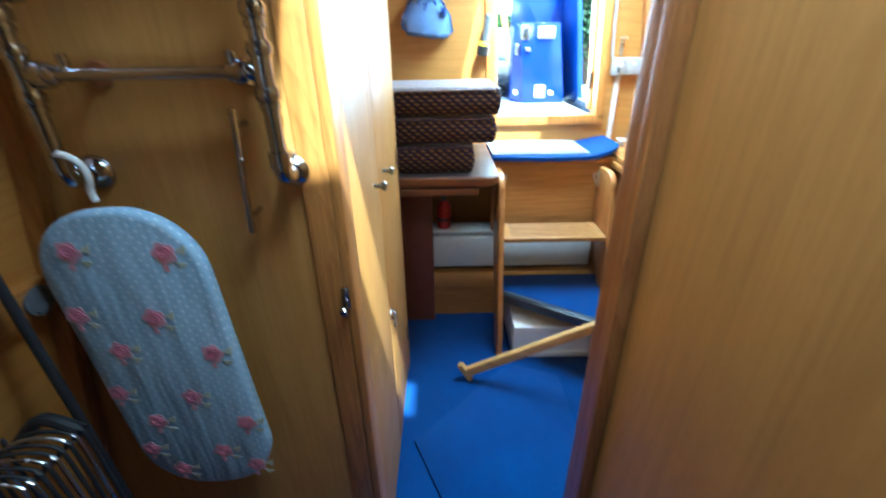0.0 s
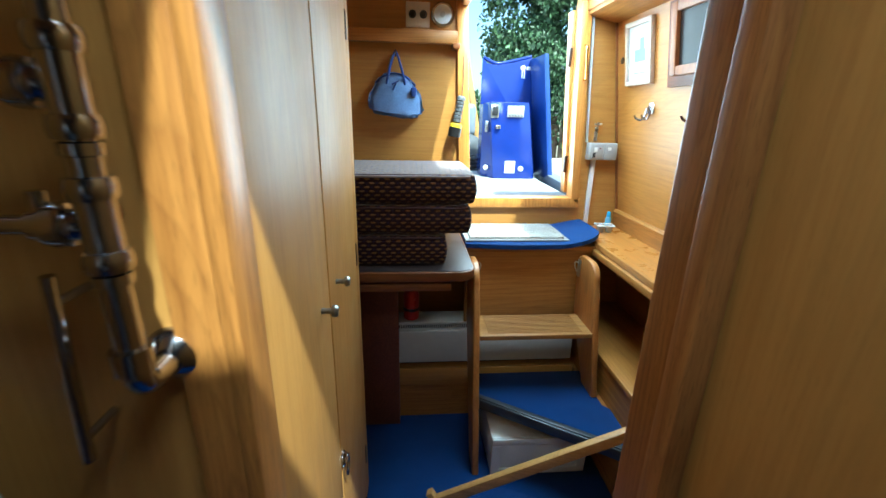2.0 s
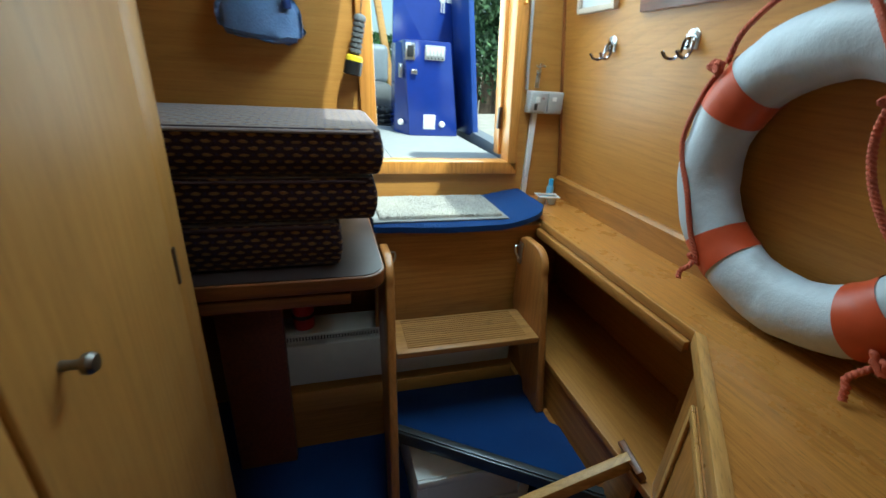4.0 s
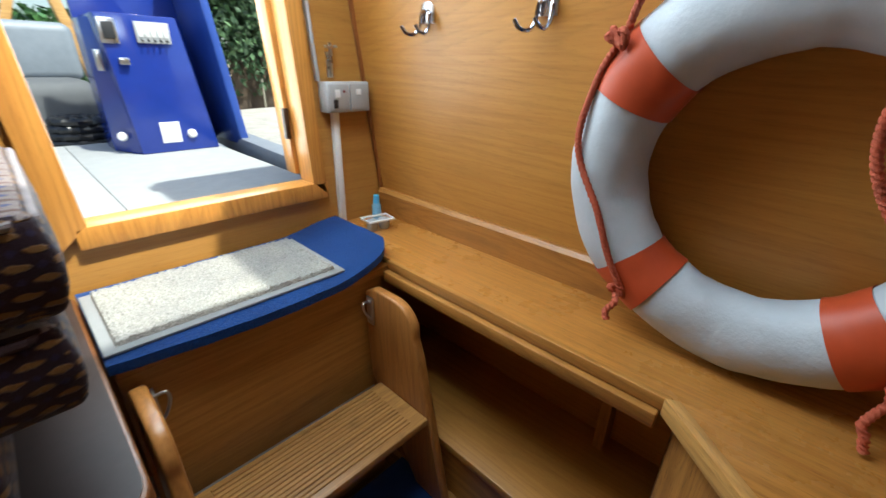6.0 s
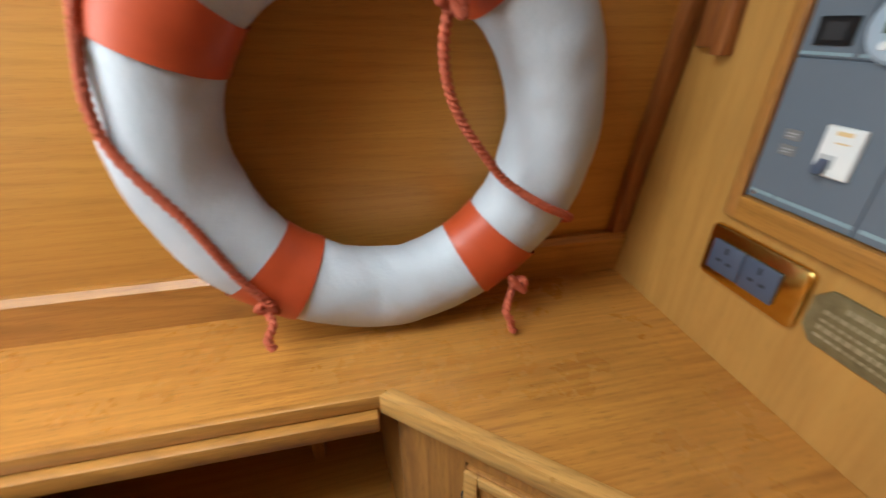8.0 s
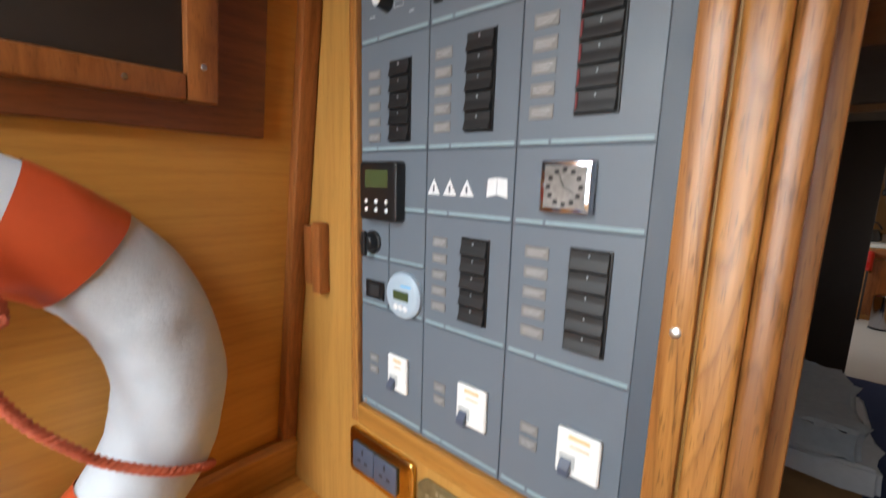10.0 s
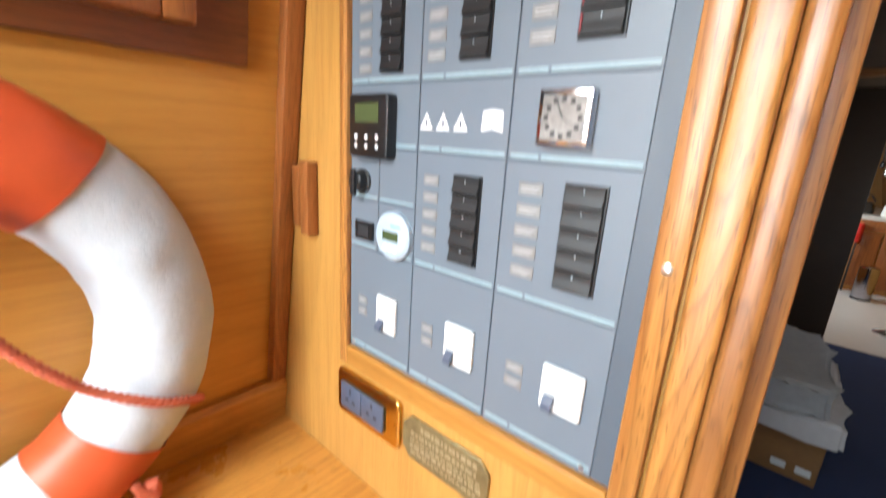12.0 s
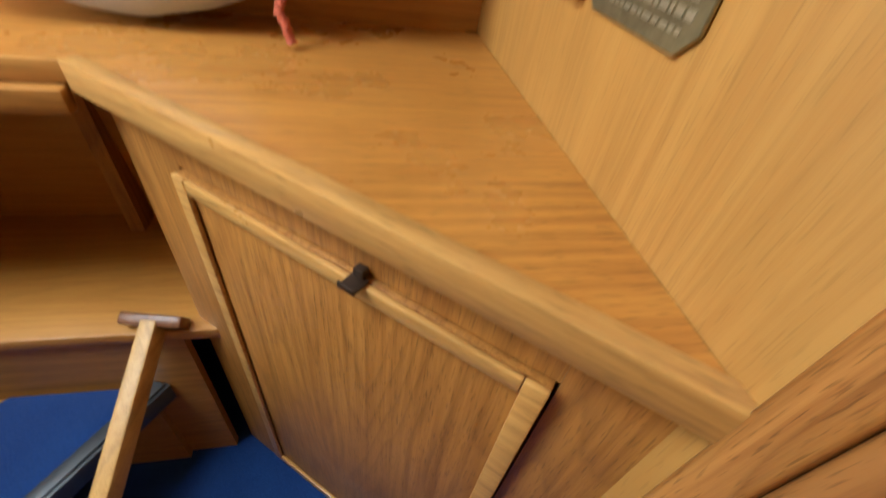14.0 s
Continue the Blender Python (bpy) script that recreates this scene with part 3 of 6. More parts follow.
part("edging", prism([(1.112, 2.05), (1.100, 2.05), tuple(NOSE), on_diag(0.012, -0.012), (1.112, 1.385)], "z", SHELF - 0.022, SHELF + 0.0015, 0.002), oak_y, top)
part("edging", prism([on_diag(0.0, 0.0), on_diag(LEN + 0.004, 0.0), on_diag(LEN + 0.004, -0.020), on_diag(0.008, -0.020)], "z", SHELF - 0.030, SHELF + 0.003, 0.0014), oak_edge, top, "pale moulded oak edging")
part("fascia", box(1.086, 1.104, 1.392, 2.05, SHELF - 0.052, SHELF - 0.024, 0.003), oak_y, top)
skirt = solid("trim_shelf_skirting", prism([(hull_r(SHELF) - 0.022, SHELF), (hull_r(1.045) - 0.022, 1.040), (hull_r(1.05) - 0.012, 1.050), (hull_r(1.05) + 0.01, 1.050), (hull_r(SHELF) + 0.01, SHELF)], "y", BULK_Y + 0.001, END_Y - 0.015),
              oak_y, "oak skirting along the back of the shelf", kind="structure")
solid("trim_bulkhead_corner", prism([(hull_r(1.05) - 0.020, 1.05), (hull_r(1.95) - 0.020, 1.95), (hull_r(1.95) + 0.01, 1.95), (hull_r(1.05) + 0.01, 1.05)], "y", BULK_Y + 0.001, BULK_Y + 0.030, 0.004), trim_red,
      "reddish timber corner moulding", kind="structure")

lock = thing("locker", (1.2, 1.85, FLOOR), "open oak side locker with one lower shelf", "locker")
part("front", box(1.086, 1.104, 1.395, 2.34, FLOOR, 0.515), oak_y, lock)
part("lower_shelf", box(1.078, hull_r(0.54) + 0.01, 1.32, 2.34, 0.522, 0.546, 0.003), veneer_y, lock)
part("divider", box(1.335, hull_r(0.7) + 0.004, 1.52, 1.545, 0.546, SHELF - 0.02), oak_z, lock)
part("back", prism([(hull_r(0.546) - 0.012, 0.546), (hull_r(SHELF - 0.02) - 0.012, SHELF - 0.02), (hull_r(SHELF) + 0.01, SHELF - 0.02), (hull_r(0.546) + 0.01, 0.546)], "y", 1.05, 2.34), veneer_y, lock)

cab = thing("corner_cabinet", (*on_diag(LEN / 2), FLOOR), "angled oak corner cabinet with one closed door", "cabinet")


def slab(s0, s1, o0, o1, z0, z1, bev=0.0):
    return prism([on_diag(s0, o0), on_diag(s1, o0), on_diag(s1, o1), on_diag(s0, o1)], "z", z0, z1, bev)


for a in ((0.012, 0.1188, FLOOR, SHELF - 0.022), (0.5552, LEN - 0.01, FLOOR, SHELF - 0.022)):
    part("stile", slab(a[0], a[1], -0.040, -0.022, a[2], a[3]), oak_z, cab)
for a in ((0.119, 0.555, 0.883, SHELF - 0.022), (0.119, 0.555, FLOOR, 0.15)):
    part("rail", slab(a[0], a[1], -0.040, -0.022, a[2], a[3]), oak_z, cab)
part("end_panel", prism([on_diag(0.012, -0.022), on_diag(0.012, -0.05), (1.32, 1.372), (1.32, 1.392)], "z", FLOOR, SHELF - 0.022), oak_z, cab)
cdoor = part("door", slab(0.122, 0.552, -0.036, -0.016, 0.153, 0.880, 0.002), oak_z, cab)
for a in ((0.122, 0.142, 0.153, 0.880), (0.532, 0.552, 0.153, 0.880), (0.1425, 0.5315, 0.862, 0.880), (0.1425, 0.5315, 0.153, 0.174)):
    part("moulding", slab(a[0], a[1], -0.0158, -0.009, a[2], a[3], 0.002), oak_edge, cdoor)
part("catch", join(slab(0.366, 0.384, -0.016, 0.004, 0.881, 0.8838, 0.0008), slab(0.366, 0.384, 0.002, 0.0046, 0.881, 0.888, 0.0008), slab(0.369, 0.380, -0.021, -0.012, 0.884, 0.893, 0.001)), bronze, cdoor, "dark metal catch")
part("hinge", slab(0.1175, 0.1215, -0.020, -0.0125, 0.775, 0.825, 0.0008), black, cab, "black butt hinge")
part("hinge", slab(0.1175, 0.1215, -0.020, -0.0125, 0.22, 0.27, 0.0008), black, cab, "black butt hinge")

# ---- top step with its mat and rug ----
plat = thing("top_step", (0.81, 2.2, 0.66), "oak landing under the stern doorway", "step")
part("board", box(0.535, 1.111, 2.055, 2.360, 0.925, 0.9475, 0.002), oak_x, plat)
part("riser", box(0.535, 1.084, 2.060, 2.078, 0.5935, 0.925), wood("ladder_backboard", (0.47, 0.235, 0.060), (0.36, 0.165, 0.038), "x", 0.36, 0.8, 0.15, 0, 0.07), plat)


def draped(front, back, x0, x1, z, thick, lift, nx=36, ny=12):
    """A soft sheet between two lines y(x), following a height over its base, with a closed edge."""
    bm = bmesh.new()
    faces = []
    for dz in (0.0, -thick):
        g = []
        for j in range(ny + 1):
            row = []
            for i in range(nx + 1):
                x = x0 + (x1 - x0) * i / nx
                y = front(x) + (back(x) - front(x)) * j / ny
                rim = 0.0035 if dz == 0.0 and (i in (0, nx) or j in (0, ny)) else 0.0
                row.append(bm.verts.new((x, y, z + dz + lift(x, y) - rim)))
            g.append(row)
        faces.append(g)
    T, B = faces
    for j in range(ny):
        for i in range(nx):
            bm.faces.new((T[j][i], T[j][i + 1], T[j + 1][i + 1], T[j + 1][i]))
            bm.faces.new((B[j][i], B[j + 1][i], B[j + 1][i + 1], B[j][i + 1]))
    ring = [(0, i) for i in range(nx)] + [(j, nx) for j in range(ny)] + [(ny, i) for i in range(nx, 0, -1)] + [(j, 0) for j in range(ny, 0, -1)]
    for a, c in zip(ring, ring[1:] + ring[:1]):
        bm.faces.new((T[a[0]][a[1]], B[a[0]][a[1]], B[c[0]][c[1]], T[c[0]][c[1]]))
    return bm


def mat_front(x):
    t = (x - 0.528) / 0.602
    return 2.036 - 0.030 * math.sin(math.pi * t * 0.9) + 0.03 * t ** 3 + 0.045 * max(0.0, (t - 0.90) / 0.10) ** 2


def mat_lift(x, y):
    """The mat bends up where it meets the shelf."""
    return 0.034 * max(0.0, (x - 0.955) / 0.175) ** 1.5 + 0.002 * noise.noise(Vector((x * 14, y * 14, 1)))


solid("step_mat", draped(mat_front, lambda x: 2.345 - 0.02 * max(0.0, (x - 1.08) / 0.05), 0.528, 1.130, 0.974, 0.0225, mat_lift), blue_mat, "bright blue carpet mat with an upturned corner on the step", "mat", base=(0.82, 2.18, 0.948), smooth=60)
rug = thing("rug", (0.75, 2.14, 0.974), "cream short-pile rug with grey edging on the blue mat", "rug")
part("edging", box(0.530, 0.980, 2.052, 2.305, 0.9742, 0.980, 0.002), rug_edge, rug)


def pile_bm(x0, x1, y0, y1, z, nx, ny, amp):
    rnd = random.Random(4)
    bm = bmesh.new()
    grid = [[bm.verts.new((x0 + (x1 - x0) * i / nx, y0 + (y1 - y0) * j / ny, z + (rnd.random() * amp if 0 < i < nx and 0 < j < ny else -0.008))) for i in range(nx + 1)] for j in range(ny + 1)]
    for j in range(ny):
        for i in range(nx):
            bm.faces.new((grid[j][i], grid[j][i + 1], grid[j + 1][i + 1], grid[j + 1][i]))
    return bm


part("pile_surface", pile_bm(0.548, 0.964, 2.068, 2.298, 0.986, 120, 70, 0.006), rug_pile, rug, smooth=60)

# ---- ladder ----
lad = thing("companion_ladder", (0.80, 1.85, FLOOR), "varnished beech companion ladder with one grooved tread", "ladder")


def stringer(x0, x1, foot):
    def yf(z):
        return 1.764 + (z - 0.398) * 0.235
    pts = [(yf(foot), foot), (yf(0.80), 0.80)]
    for k in range(9):
        a = radians(190 - 110 * k / 8)
        pts.append((1.945 + 0.070 * math.cos(a), 0.858 + 0.066 * math.sin(a)))
    pts += [(2.020, 0.922), (2.050, 0.905), (2.054, 0.86), (2.040, 0.66), (yf(foot) + 0.105, foot)]
    return prism(pts, "x", x0, x1, 0.006, 3)


part("stringer", stringer(0.542, 0.568, FLOOR + 0.001), beech, lad)
part("stringer", stringer(1.028, 1.054, 0.393), beech, lad)
tr = part("tread", box(0.569, 1.027, 1.822, 2.000, 0.634, 0.655, 0.004), oak_tread, lad, "worn oak tread with anti-slip ridges")
for k in range(14):
    y = 1.842 + k * 0.0108
    part("ridge", box(0.605, 0.990, y, y + 0.0062, 0.6552, 0.6585, 0.001, 1), oak_tread, tr)
for x in (0.572, 1.0235):
    sg = 1 if x < 0.8 else -1
    h = part("hook", tube(spline([(x, 2.03, 0.885), (x + sg * 0.018, 2.026, 0.888), (x + sg * 0.020, 2.022, 0.872), (x + sg * 0.010, 2.020, 0.850), (x + sg * 0.002, 2.020, 0.84)], 6), 0.003, 8), steel, lad, "small steel hook")
    part("plate", box(x - 0.0025, x + 0.0025, 2.012, 2.036, 0.825, 0.90, 0.001), steel, h)

# ---- corner step ----
cs = thing("corner_step", (0.85, 1.9, FLOOR), "blue-carpeted corner step with a dark metal nosing", "step")
SZ = 0.376
part("board", prism([(0.572, 1.800), (1.084, 1.462), (1.084, 1.965), (0.572, 1.965)], "z", SZ - 0.030, SZ), oak_x, cs)
part("carpet", prism([(0.575, 1.816), (1.045, 1.500), (1.078, 1.515), (1.080, 1.70), (1.058, 1.722), (1.058, 1.957), (0.575, 1.957)], "z", SZ + 0.0005, SZ + 0.016, 0.005), blue_carpet, cs, "blue carpet on the step")
part("nosing", join(bar_between((0.572, 1.794, SZ - 0.012), (1.084, 1.456, SZ - 0.012), 0.014, 0.044, 0.003), bar_between((0.572, 1.804, SZ + 0.0135), (1.084, 1.467, SZ + 0.0135), 0.022, 0.006, 0.001)), plain("nosing_metal", (0.10, 0.11, 0.12), 0.35, 0.7), cs, "dark metal nosing")
part("side_board", box(1.070, 1.085, 1.49, 2.20, FLOOR, SZ - 0.031), oak_y, cs)
wb = thing("storage_box", (0.81, 1.85, FLOOR), "white drawer box with a recessed front under the corner step", "box")
part("body", box(0.616, 1.005, 1.702, 2.02, FLOOR + 0.001, 0.266, 0.004), white_plastic, wb)
part("front_frame", join(box(0.616, 1.005, 1.690, 1.7015, 0.236, 0.266, 0.003), box(0.616, 1.005, 1.690, 1.7015, FLOOR + 0.001, 0.120, 0.003), box(0.616, 0.650, 1.690, 1.7015, 0.1202, 0.2358), box(0.971, 1.005, 1.690, 1.7015, 0.1202, 0.2358)), white_plastic, wb)

# ---- convector heater, ledge and extinguisher at the stern wall ----
rad = thing("convector_heater", (0.62, 2.11, 0.394), "white slim convector heater with a slotted top grille", "heater")
part("body", box(0.10, 1.05, 2.048, 2.170, 0.394, 0.556, 0.005), radiator_white, rad)
part("grille_back", box(0.11, 1.04, 2.076, 2.166, 0.5565, 0.5805), matt_black, rad)
for k in range(94):
    x = 0.112 + k * 0.0098
    part("fin", box(x, x + 0.0042, 2.062, 2.075, 0.5565, 0.5805), radiator_white, rad)
part("cap", box(0.10, 1.05, 2.060, 2.172, 0.581, 0.593, 0.003), radiator_white, rad)
led = thing("ledge", (0.65, 2.10, 0.27), "plain honey veneer ledge below the heater", "ledge")
part("front_board", box(0.10, 1.068, 2.050, 2.066, 0.270, 0.358, 0.003), veneer_x, led)
part("top_board", box(0.10, 1.068, 2.0665, 2.24, 0.342, 0.358, 0.002), veneer_x, led)
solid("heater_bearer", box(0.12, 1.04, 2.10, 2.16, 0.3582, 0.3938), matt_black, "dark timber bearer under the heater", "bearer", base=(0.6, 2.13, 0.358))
solid("plinth", box(0.06, 1.068, 2.062, 2.24, FLOOR, 0.2698), oak_x, "varnished plinth board at the foot of the landing", "plinth", base=(0.6, 2.15, FLOOR))
ext = thing("fire_extinguisher", (0.300, 2.105, 0.5935), "small red fire extinguisher standing on the heater", "extinguisher")
part("body", lathe([(0, 0.026), (0.004, 0.032), (0.010, 0.035), (0.120, 0.035), (0.138, 0.027), (0.148, 0.014)], (0.300, 2.105, 0.5935), (0, 0, 1)), red_paint, ext)
part("valve", join(box(0.287, 0.313, 2.092, 2.120, 0.739, 0.764, 0.004), bar_between((0.300, 2.100, 0.770), (0.300, 2.055, 0.782), 0.014, 0.006, 0.002), bar_between((0.300, 2.100, 0.760), (0.300, 2.062, 0.763), 0.012, 0.004, 0.001)), black, ext, "black squeeze valve")
part("strap", lathe([(0, 0.0362), (0.014, 0.0362)], (0.300, 2.105, 0.640), (0, 0, 1)), matt_black, ext, "black retaining strap")

# ---- table with cushions ----
tab = thing("table", (0.1, 2.0, FLOOR), "fixed table with a dark laminate top and timber edge", "table")
tpts = [(-0.40, 1.722), (0.470, 1.722)] + [(0.470 + 0.055 * math.sin(radians(a)), 1.777 - 0.055 * math.cos(radians(a))) for a in range(15, 91, 15)] + [(0.525, 2.340), (-0.40, 2.340)]
part("top", prism([(x - 0.006 if x > 0.4 else x, y + 0.006) for x, y in tpts[:-2]] + [(0.519, 2.339), (-0.40, 2.339)], "z", 0.955, 0.9685), laminate, tab)
part("edge", prism(tpts, "z", 0.930, 0.9665, 0.005, 3), table_wood, tab)
part("flap", box(-0.36, 0.440, 1.732, 2.30, 0.890, 0.920, 0.005), table_wood, tab, "folded lower leaf")
part("bearer", box(-0.36, 0.40, 1.80, 2.28, 0.9201, 0.9299), table_wood, tab)
part("leg", box(0.06, 0.245, 2.005, 2.045, FLOOR, 0.8898, 0.004), mahogany, tab, "dark timber panel leg")


def cushion(name, x0, x1, y0, y1, z0, z1, label, cord):
    c = thing(name, ((x0 + x1) / 2, (y0 + y1) / 2, z0), label, "cushion", "cushions stacked on the table")
    bm = box(x0, x1, y0, y1, z0, z1)
    bmesh.ops.subdivide_edges(bm, edges=bm.edges[:], cuts=10, use_grid_fill=True)
    for v in bm.verts:
        u, w = (v.co.x - x0) / (x1 - x0) * 2 - 1, (v.co.y - y0) / (y1 - y0) * 2 - 1
        q = (v.co.z - z0) / (z1 - z0) * 2 - 1
        v.co.z += 0.006 * (1 - u * u) * (1 - w * w) * (1 if q > 0 else 0)
        pinch = 0.010 * q * q * (1 if abs(u) > 0.99 else 0)
        v.co.x -= pinch * (1 if u > 0 else -1)
        v.co.y -= 0.010 * q * q * (1 if abs(w) > 0.99 else 0) * (1 if w > 0 else -1)
        v.co += Vector((noise.noise(v.co * 6 + Vector((z0 * 40, 0, 0))), noise.noise(v.co * 6 + Vector((0, 9, z0 * 40))), 0)) * 0.004
    bmesh.ops.bevel(bm, geom=[e for e in bm.edges if len(e.link_faces) == 2 and e.calc_face_angle(0) > 0.9], offset=0.010, segments=3, profile=0.5, affect="EDGES")
    cv = part("cover", bm, upholstery, c, smooth=70)
    # faces turned upwards take the paler weave that carries the light from above
    cv.data.materials.append(upholstery_lit_top)
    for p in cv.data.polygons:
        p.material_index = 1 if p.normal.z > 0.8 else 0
    ys, r = y0 + 0.006, 0.0045
    part("piping", tube([(x0 + 0.02, ys, z1 - 0.008), (x1 - 0.03, ys, z1 - 0.008), (x1 - 0.010, ys + 0.02, z1 - 0.008), (x1 - 0.008, y1 - 0.02, z1 - 0.008)], r, 8), cord, c)
    return c


dark_cord = plain("dark_piping_cord", (0.040, 0.018, 0.022), 0.9, 0, 0.3, 300, 0.3)
# paler piping: light on the stack's top edge, put into the colour
lit_cord = plain("lit_piping_cord", (0.27, 0.23, 0.23), 0.9, 0, 0.3, 300, 0.3)
cushion("seat_cushion", -0.32, 0.427, 1.780, 2.24, 0.9690, 1.078, "burgundy and tan woven seat cushion at the bottom of the stack", dark_cord)
cushion("seat_cushion", -0.30, 0.510, 1.780, 2.20, 1.0845, 1.184, "burgundy and tan woven seat cushion in the middle of the stack", dark_cord)
cushion("seat_cushion", -0.28, 0.525, 1.780, 2.22, 1.1905, 1.292, "burgundy and tan woven seat cushion on top of the stack", lit_cord)

# ---- wardrobe ----
war = thing("wardrobe", (-0.05, 1.27, FLOOR), "tall honey-veneered wardrobe with two plain doors", "wardrobe")
part("carcass", box(-0.30, 0.112, 0.800, 1.690, FLOOR, CEIL - 0.001), veneer_z, war)
for a, b, k, kz, zz in ((0.802, 1.193, 1.114, 1.130, 1), (1.200, 1.618, 1.272, 1.124, -1)):
    dr = part("door", box(0.1125, 0.130, a + 0.002, b - 0.002, FLOOR + 0.05, 1.90, 0.003), veneer_z, war)
    part("knob", lathe([(0, 0.006), (0.010, 0.005), (0.018, 0.006), (0.020, 0.011), (0.026, 0.012), (0.031, 0.009), (0.032, 0.002)], (0.130, k, kz), (1, 0, 0), 18), pewter, dr, "small turned pewter knob")
    hy = a + 0.002 if zz > 0 else b - 0.002
    for hz in (0.30, 1.07 if zz < 0 else 1.16, 1.7):
        part("hinge", box(0.126, 0.133, hy - 0.006, hy + 0.006, hz - 0.035, hz + 0.035, 0.001), bronze, dr, "dark butt hinge")
part("stile", box(0.1125, 0.128, 1.620, 1.690, FLOOR, 1.94, 0.003), veneer_z, war)
lk = part("latch", lathe([(0, 0.020), (0.004, 0.020), (0.006, 0.016), (0.012, 0.010)], (0.130, 1.206, 0.690), (1, 0, 0), 20), chrome, war, "chrome ring latch")
part("ring", tube([(0.142, 1.206 + 0.017 * math.cos(radians(a)), 0.672 + 0.026 * math.sin(radians(a))) for a in range(0, 360, 15)], 0.003, 8, True), chrome, lk)
solid("trim_port_locker_post", box(-0.13, -0.085, 2.30, END_Y - 0.002, 0.97, CEIL - 0.001, 0.003), trim_red, "reddish timber post against the stern wall", kind="structure")

# ---- lifebuoy ----
RC, RN = Vector((1.232, 1.357, 1.272)), Vector((-1, 0, -0.085)).normalized()
RU = (Vector((0, 0, 1)) - RN * RN.z).normalized()
RY = Vector((0, 1, 0))
RMAJ, RMIN = 0.2360, 0.0640


def on_ring(deg, rho, h=0.0):
    a = radians(deg)
    return RC + RY * (rho * math.cos(a)) + RU * (rho * math.sin(a)) + RN * h


def ring_piece(a0, a1, grow, nseg, seg=28, closed=False, dent=0.0):
    bm = bmesh.new()
    rows = []
    n = nseg if closed else nseg + 1
    for i in range(n):
        a = a0 + (a1 - a0) * i / nseg
        row = []
        for k in range(seg):
            q = 2 * math.pi * k / seg
            p0 = on_ring(a, RMAJ, 0)
            w = 1 + dent * noise.noise(p0 * 11 + Vector((math.cos(q), math.sin(q), 0)) * 0.8) + 0.35 * dent * noise.noise(p0 * 34 + Vector((math.cos(q), math.sin(q), 3)) * 1.6)
            row.append(bm.verts.new(on_ring(a, RMAJ + (RMIN + grow) * math.cos(q) * w, (0.058 + grow) * math.sin(q) * w)))
        rows.append(row)
    for i in range(nseg if closed else nseg):
        A, B = rows[i], rows[(i + 1) % n]
        for k in range(seg):
            bm.faces.new((A[k], A[(k + 1) % seg], B[(k + 1) % seg], B[k]))
    bmesh.ops.recalc_face_normals(bm, faces=bm.faces)
    return bm


buoy = thing("lifebuoy", (1.22, 1.357, SHELF), "white ring lifebuoy with four orange bands standing against the cabin side", "lifebuoy")
part("ring", ring_piece(0, 360, 0, 180, 40, True, 0.085), ring_white, buoy, smooth=80)
for a in (35, 123, 229, -51):
    part("band", ring_piece(a - 9.5, a + 9.5, 0.0025, 16, 36, False, 0.07), ring_orange, buoy, "glossy orange band", smooth=80)
RT = 260.0


def rope(pts, r=0.0054, n=26):
    return tube(spline(pts, n), r, 12, False, 3, RT)


def knot(p, s, seed):
    rnd = random.Random(seed)
    pts = [Vector(p) + Vector((-abs(math.sin(i * 1.3)) * 0.9 - 0.1, math.cos(i * 2.1), math.sin(i * 2.6))) * s * (0.7 + 0.5 * rnd.random()) for i in range(9)]
    return tube(spline(pts, 8), 0.0052, 10, False, 3, RT)


part("rope", rope([on_ring(39, 0.296, 0.036), on_ring(28, 0.288, 0.045), on_ring(7, 0.271, 0.056), on_ring(-18, 0.228, 0.064), on_ring(-38, 0.236, 0.065), on_ring(-52, 0.252, 0.064)]), rope_orange, buoy, "twisted orange grab rope")
part("rope", rope([on_ring(41, 0.300, 0.030), on_ring(52, 0.325, 0.035), on_ring(68, 0.338, 0.03), on_ring(88, 0.30, 0.055), on_ring(104, 0.235, 0.072), on_ring(116, 0.185, 0.062)]), rope_orange, buoy, "twisted orange grab rope")
part("rope", rope([on_ring(118, 0.165, 0.055), on_ring(124, 0.130, 0.052), on_ring(140, 0.103, 0.05), on_ring(165, 0.100, 0.052), on_ring(186, 0.125, 0.056), on_ring(198, 0.165, 0.056), on_ring(202, 0.222, 0.066), on_ring(203.5, 0.272, 0.056), on_ring(206, 0.300, 0.028), on_ring(211, 0.296, -0.012)]), rope_orange, buoy, "twisted orange grab rope")
part("rope", rope([on_ring(229, 0.296, 0.040), (1.186, 1.184, 1.008), (1.180, 1.178, 0.992), (1.179, 1.176, 0.980), (1.176, 1.172, 0.9705)]), rope_orange, buoy, "frayed rope tail")
part("rope", rope([on_ring(-52, 0.270, 0.058), (1.176, 1.516, 1.046), (1.166, 1.524, 1.030), (1.160, 1.518, 1.016)]), rope_orange, buoy, "frayed rope tail")
for a, rho, sd in ((40, 0.296, 1), (119, 0.168, 2), (229, 0.296, 3), (-52, 0.262, 4)):
    part("knot", knot(on_ring(a, rho, 0.045), 0.014, sd), rope_orange, buoy, "lumpy rope knot")

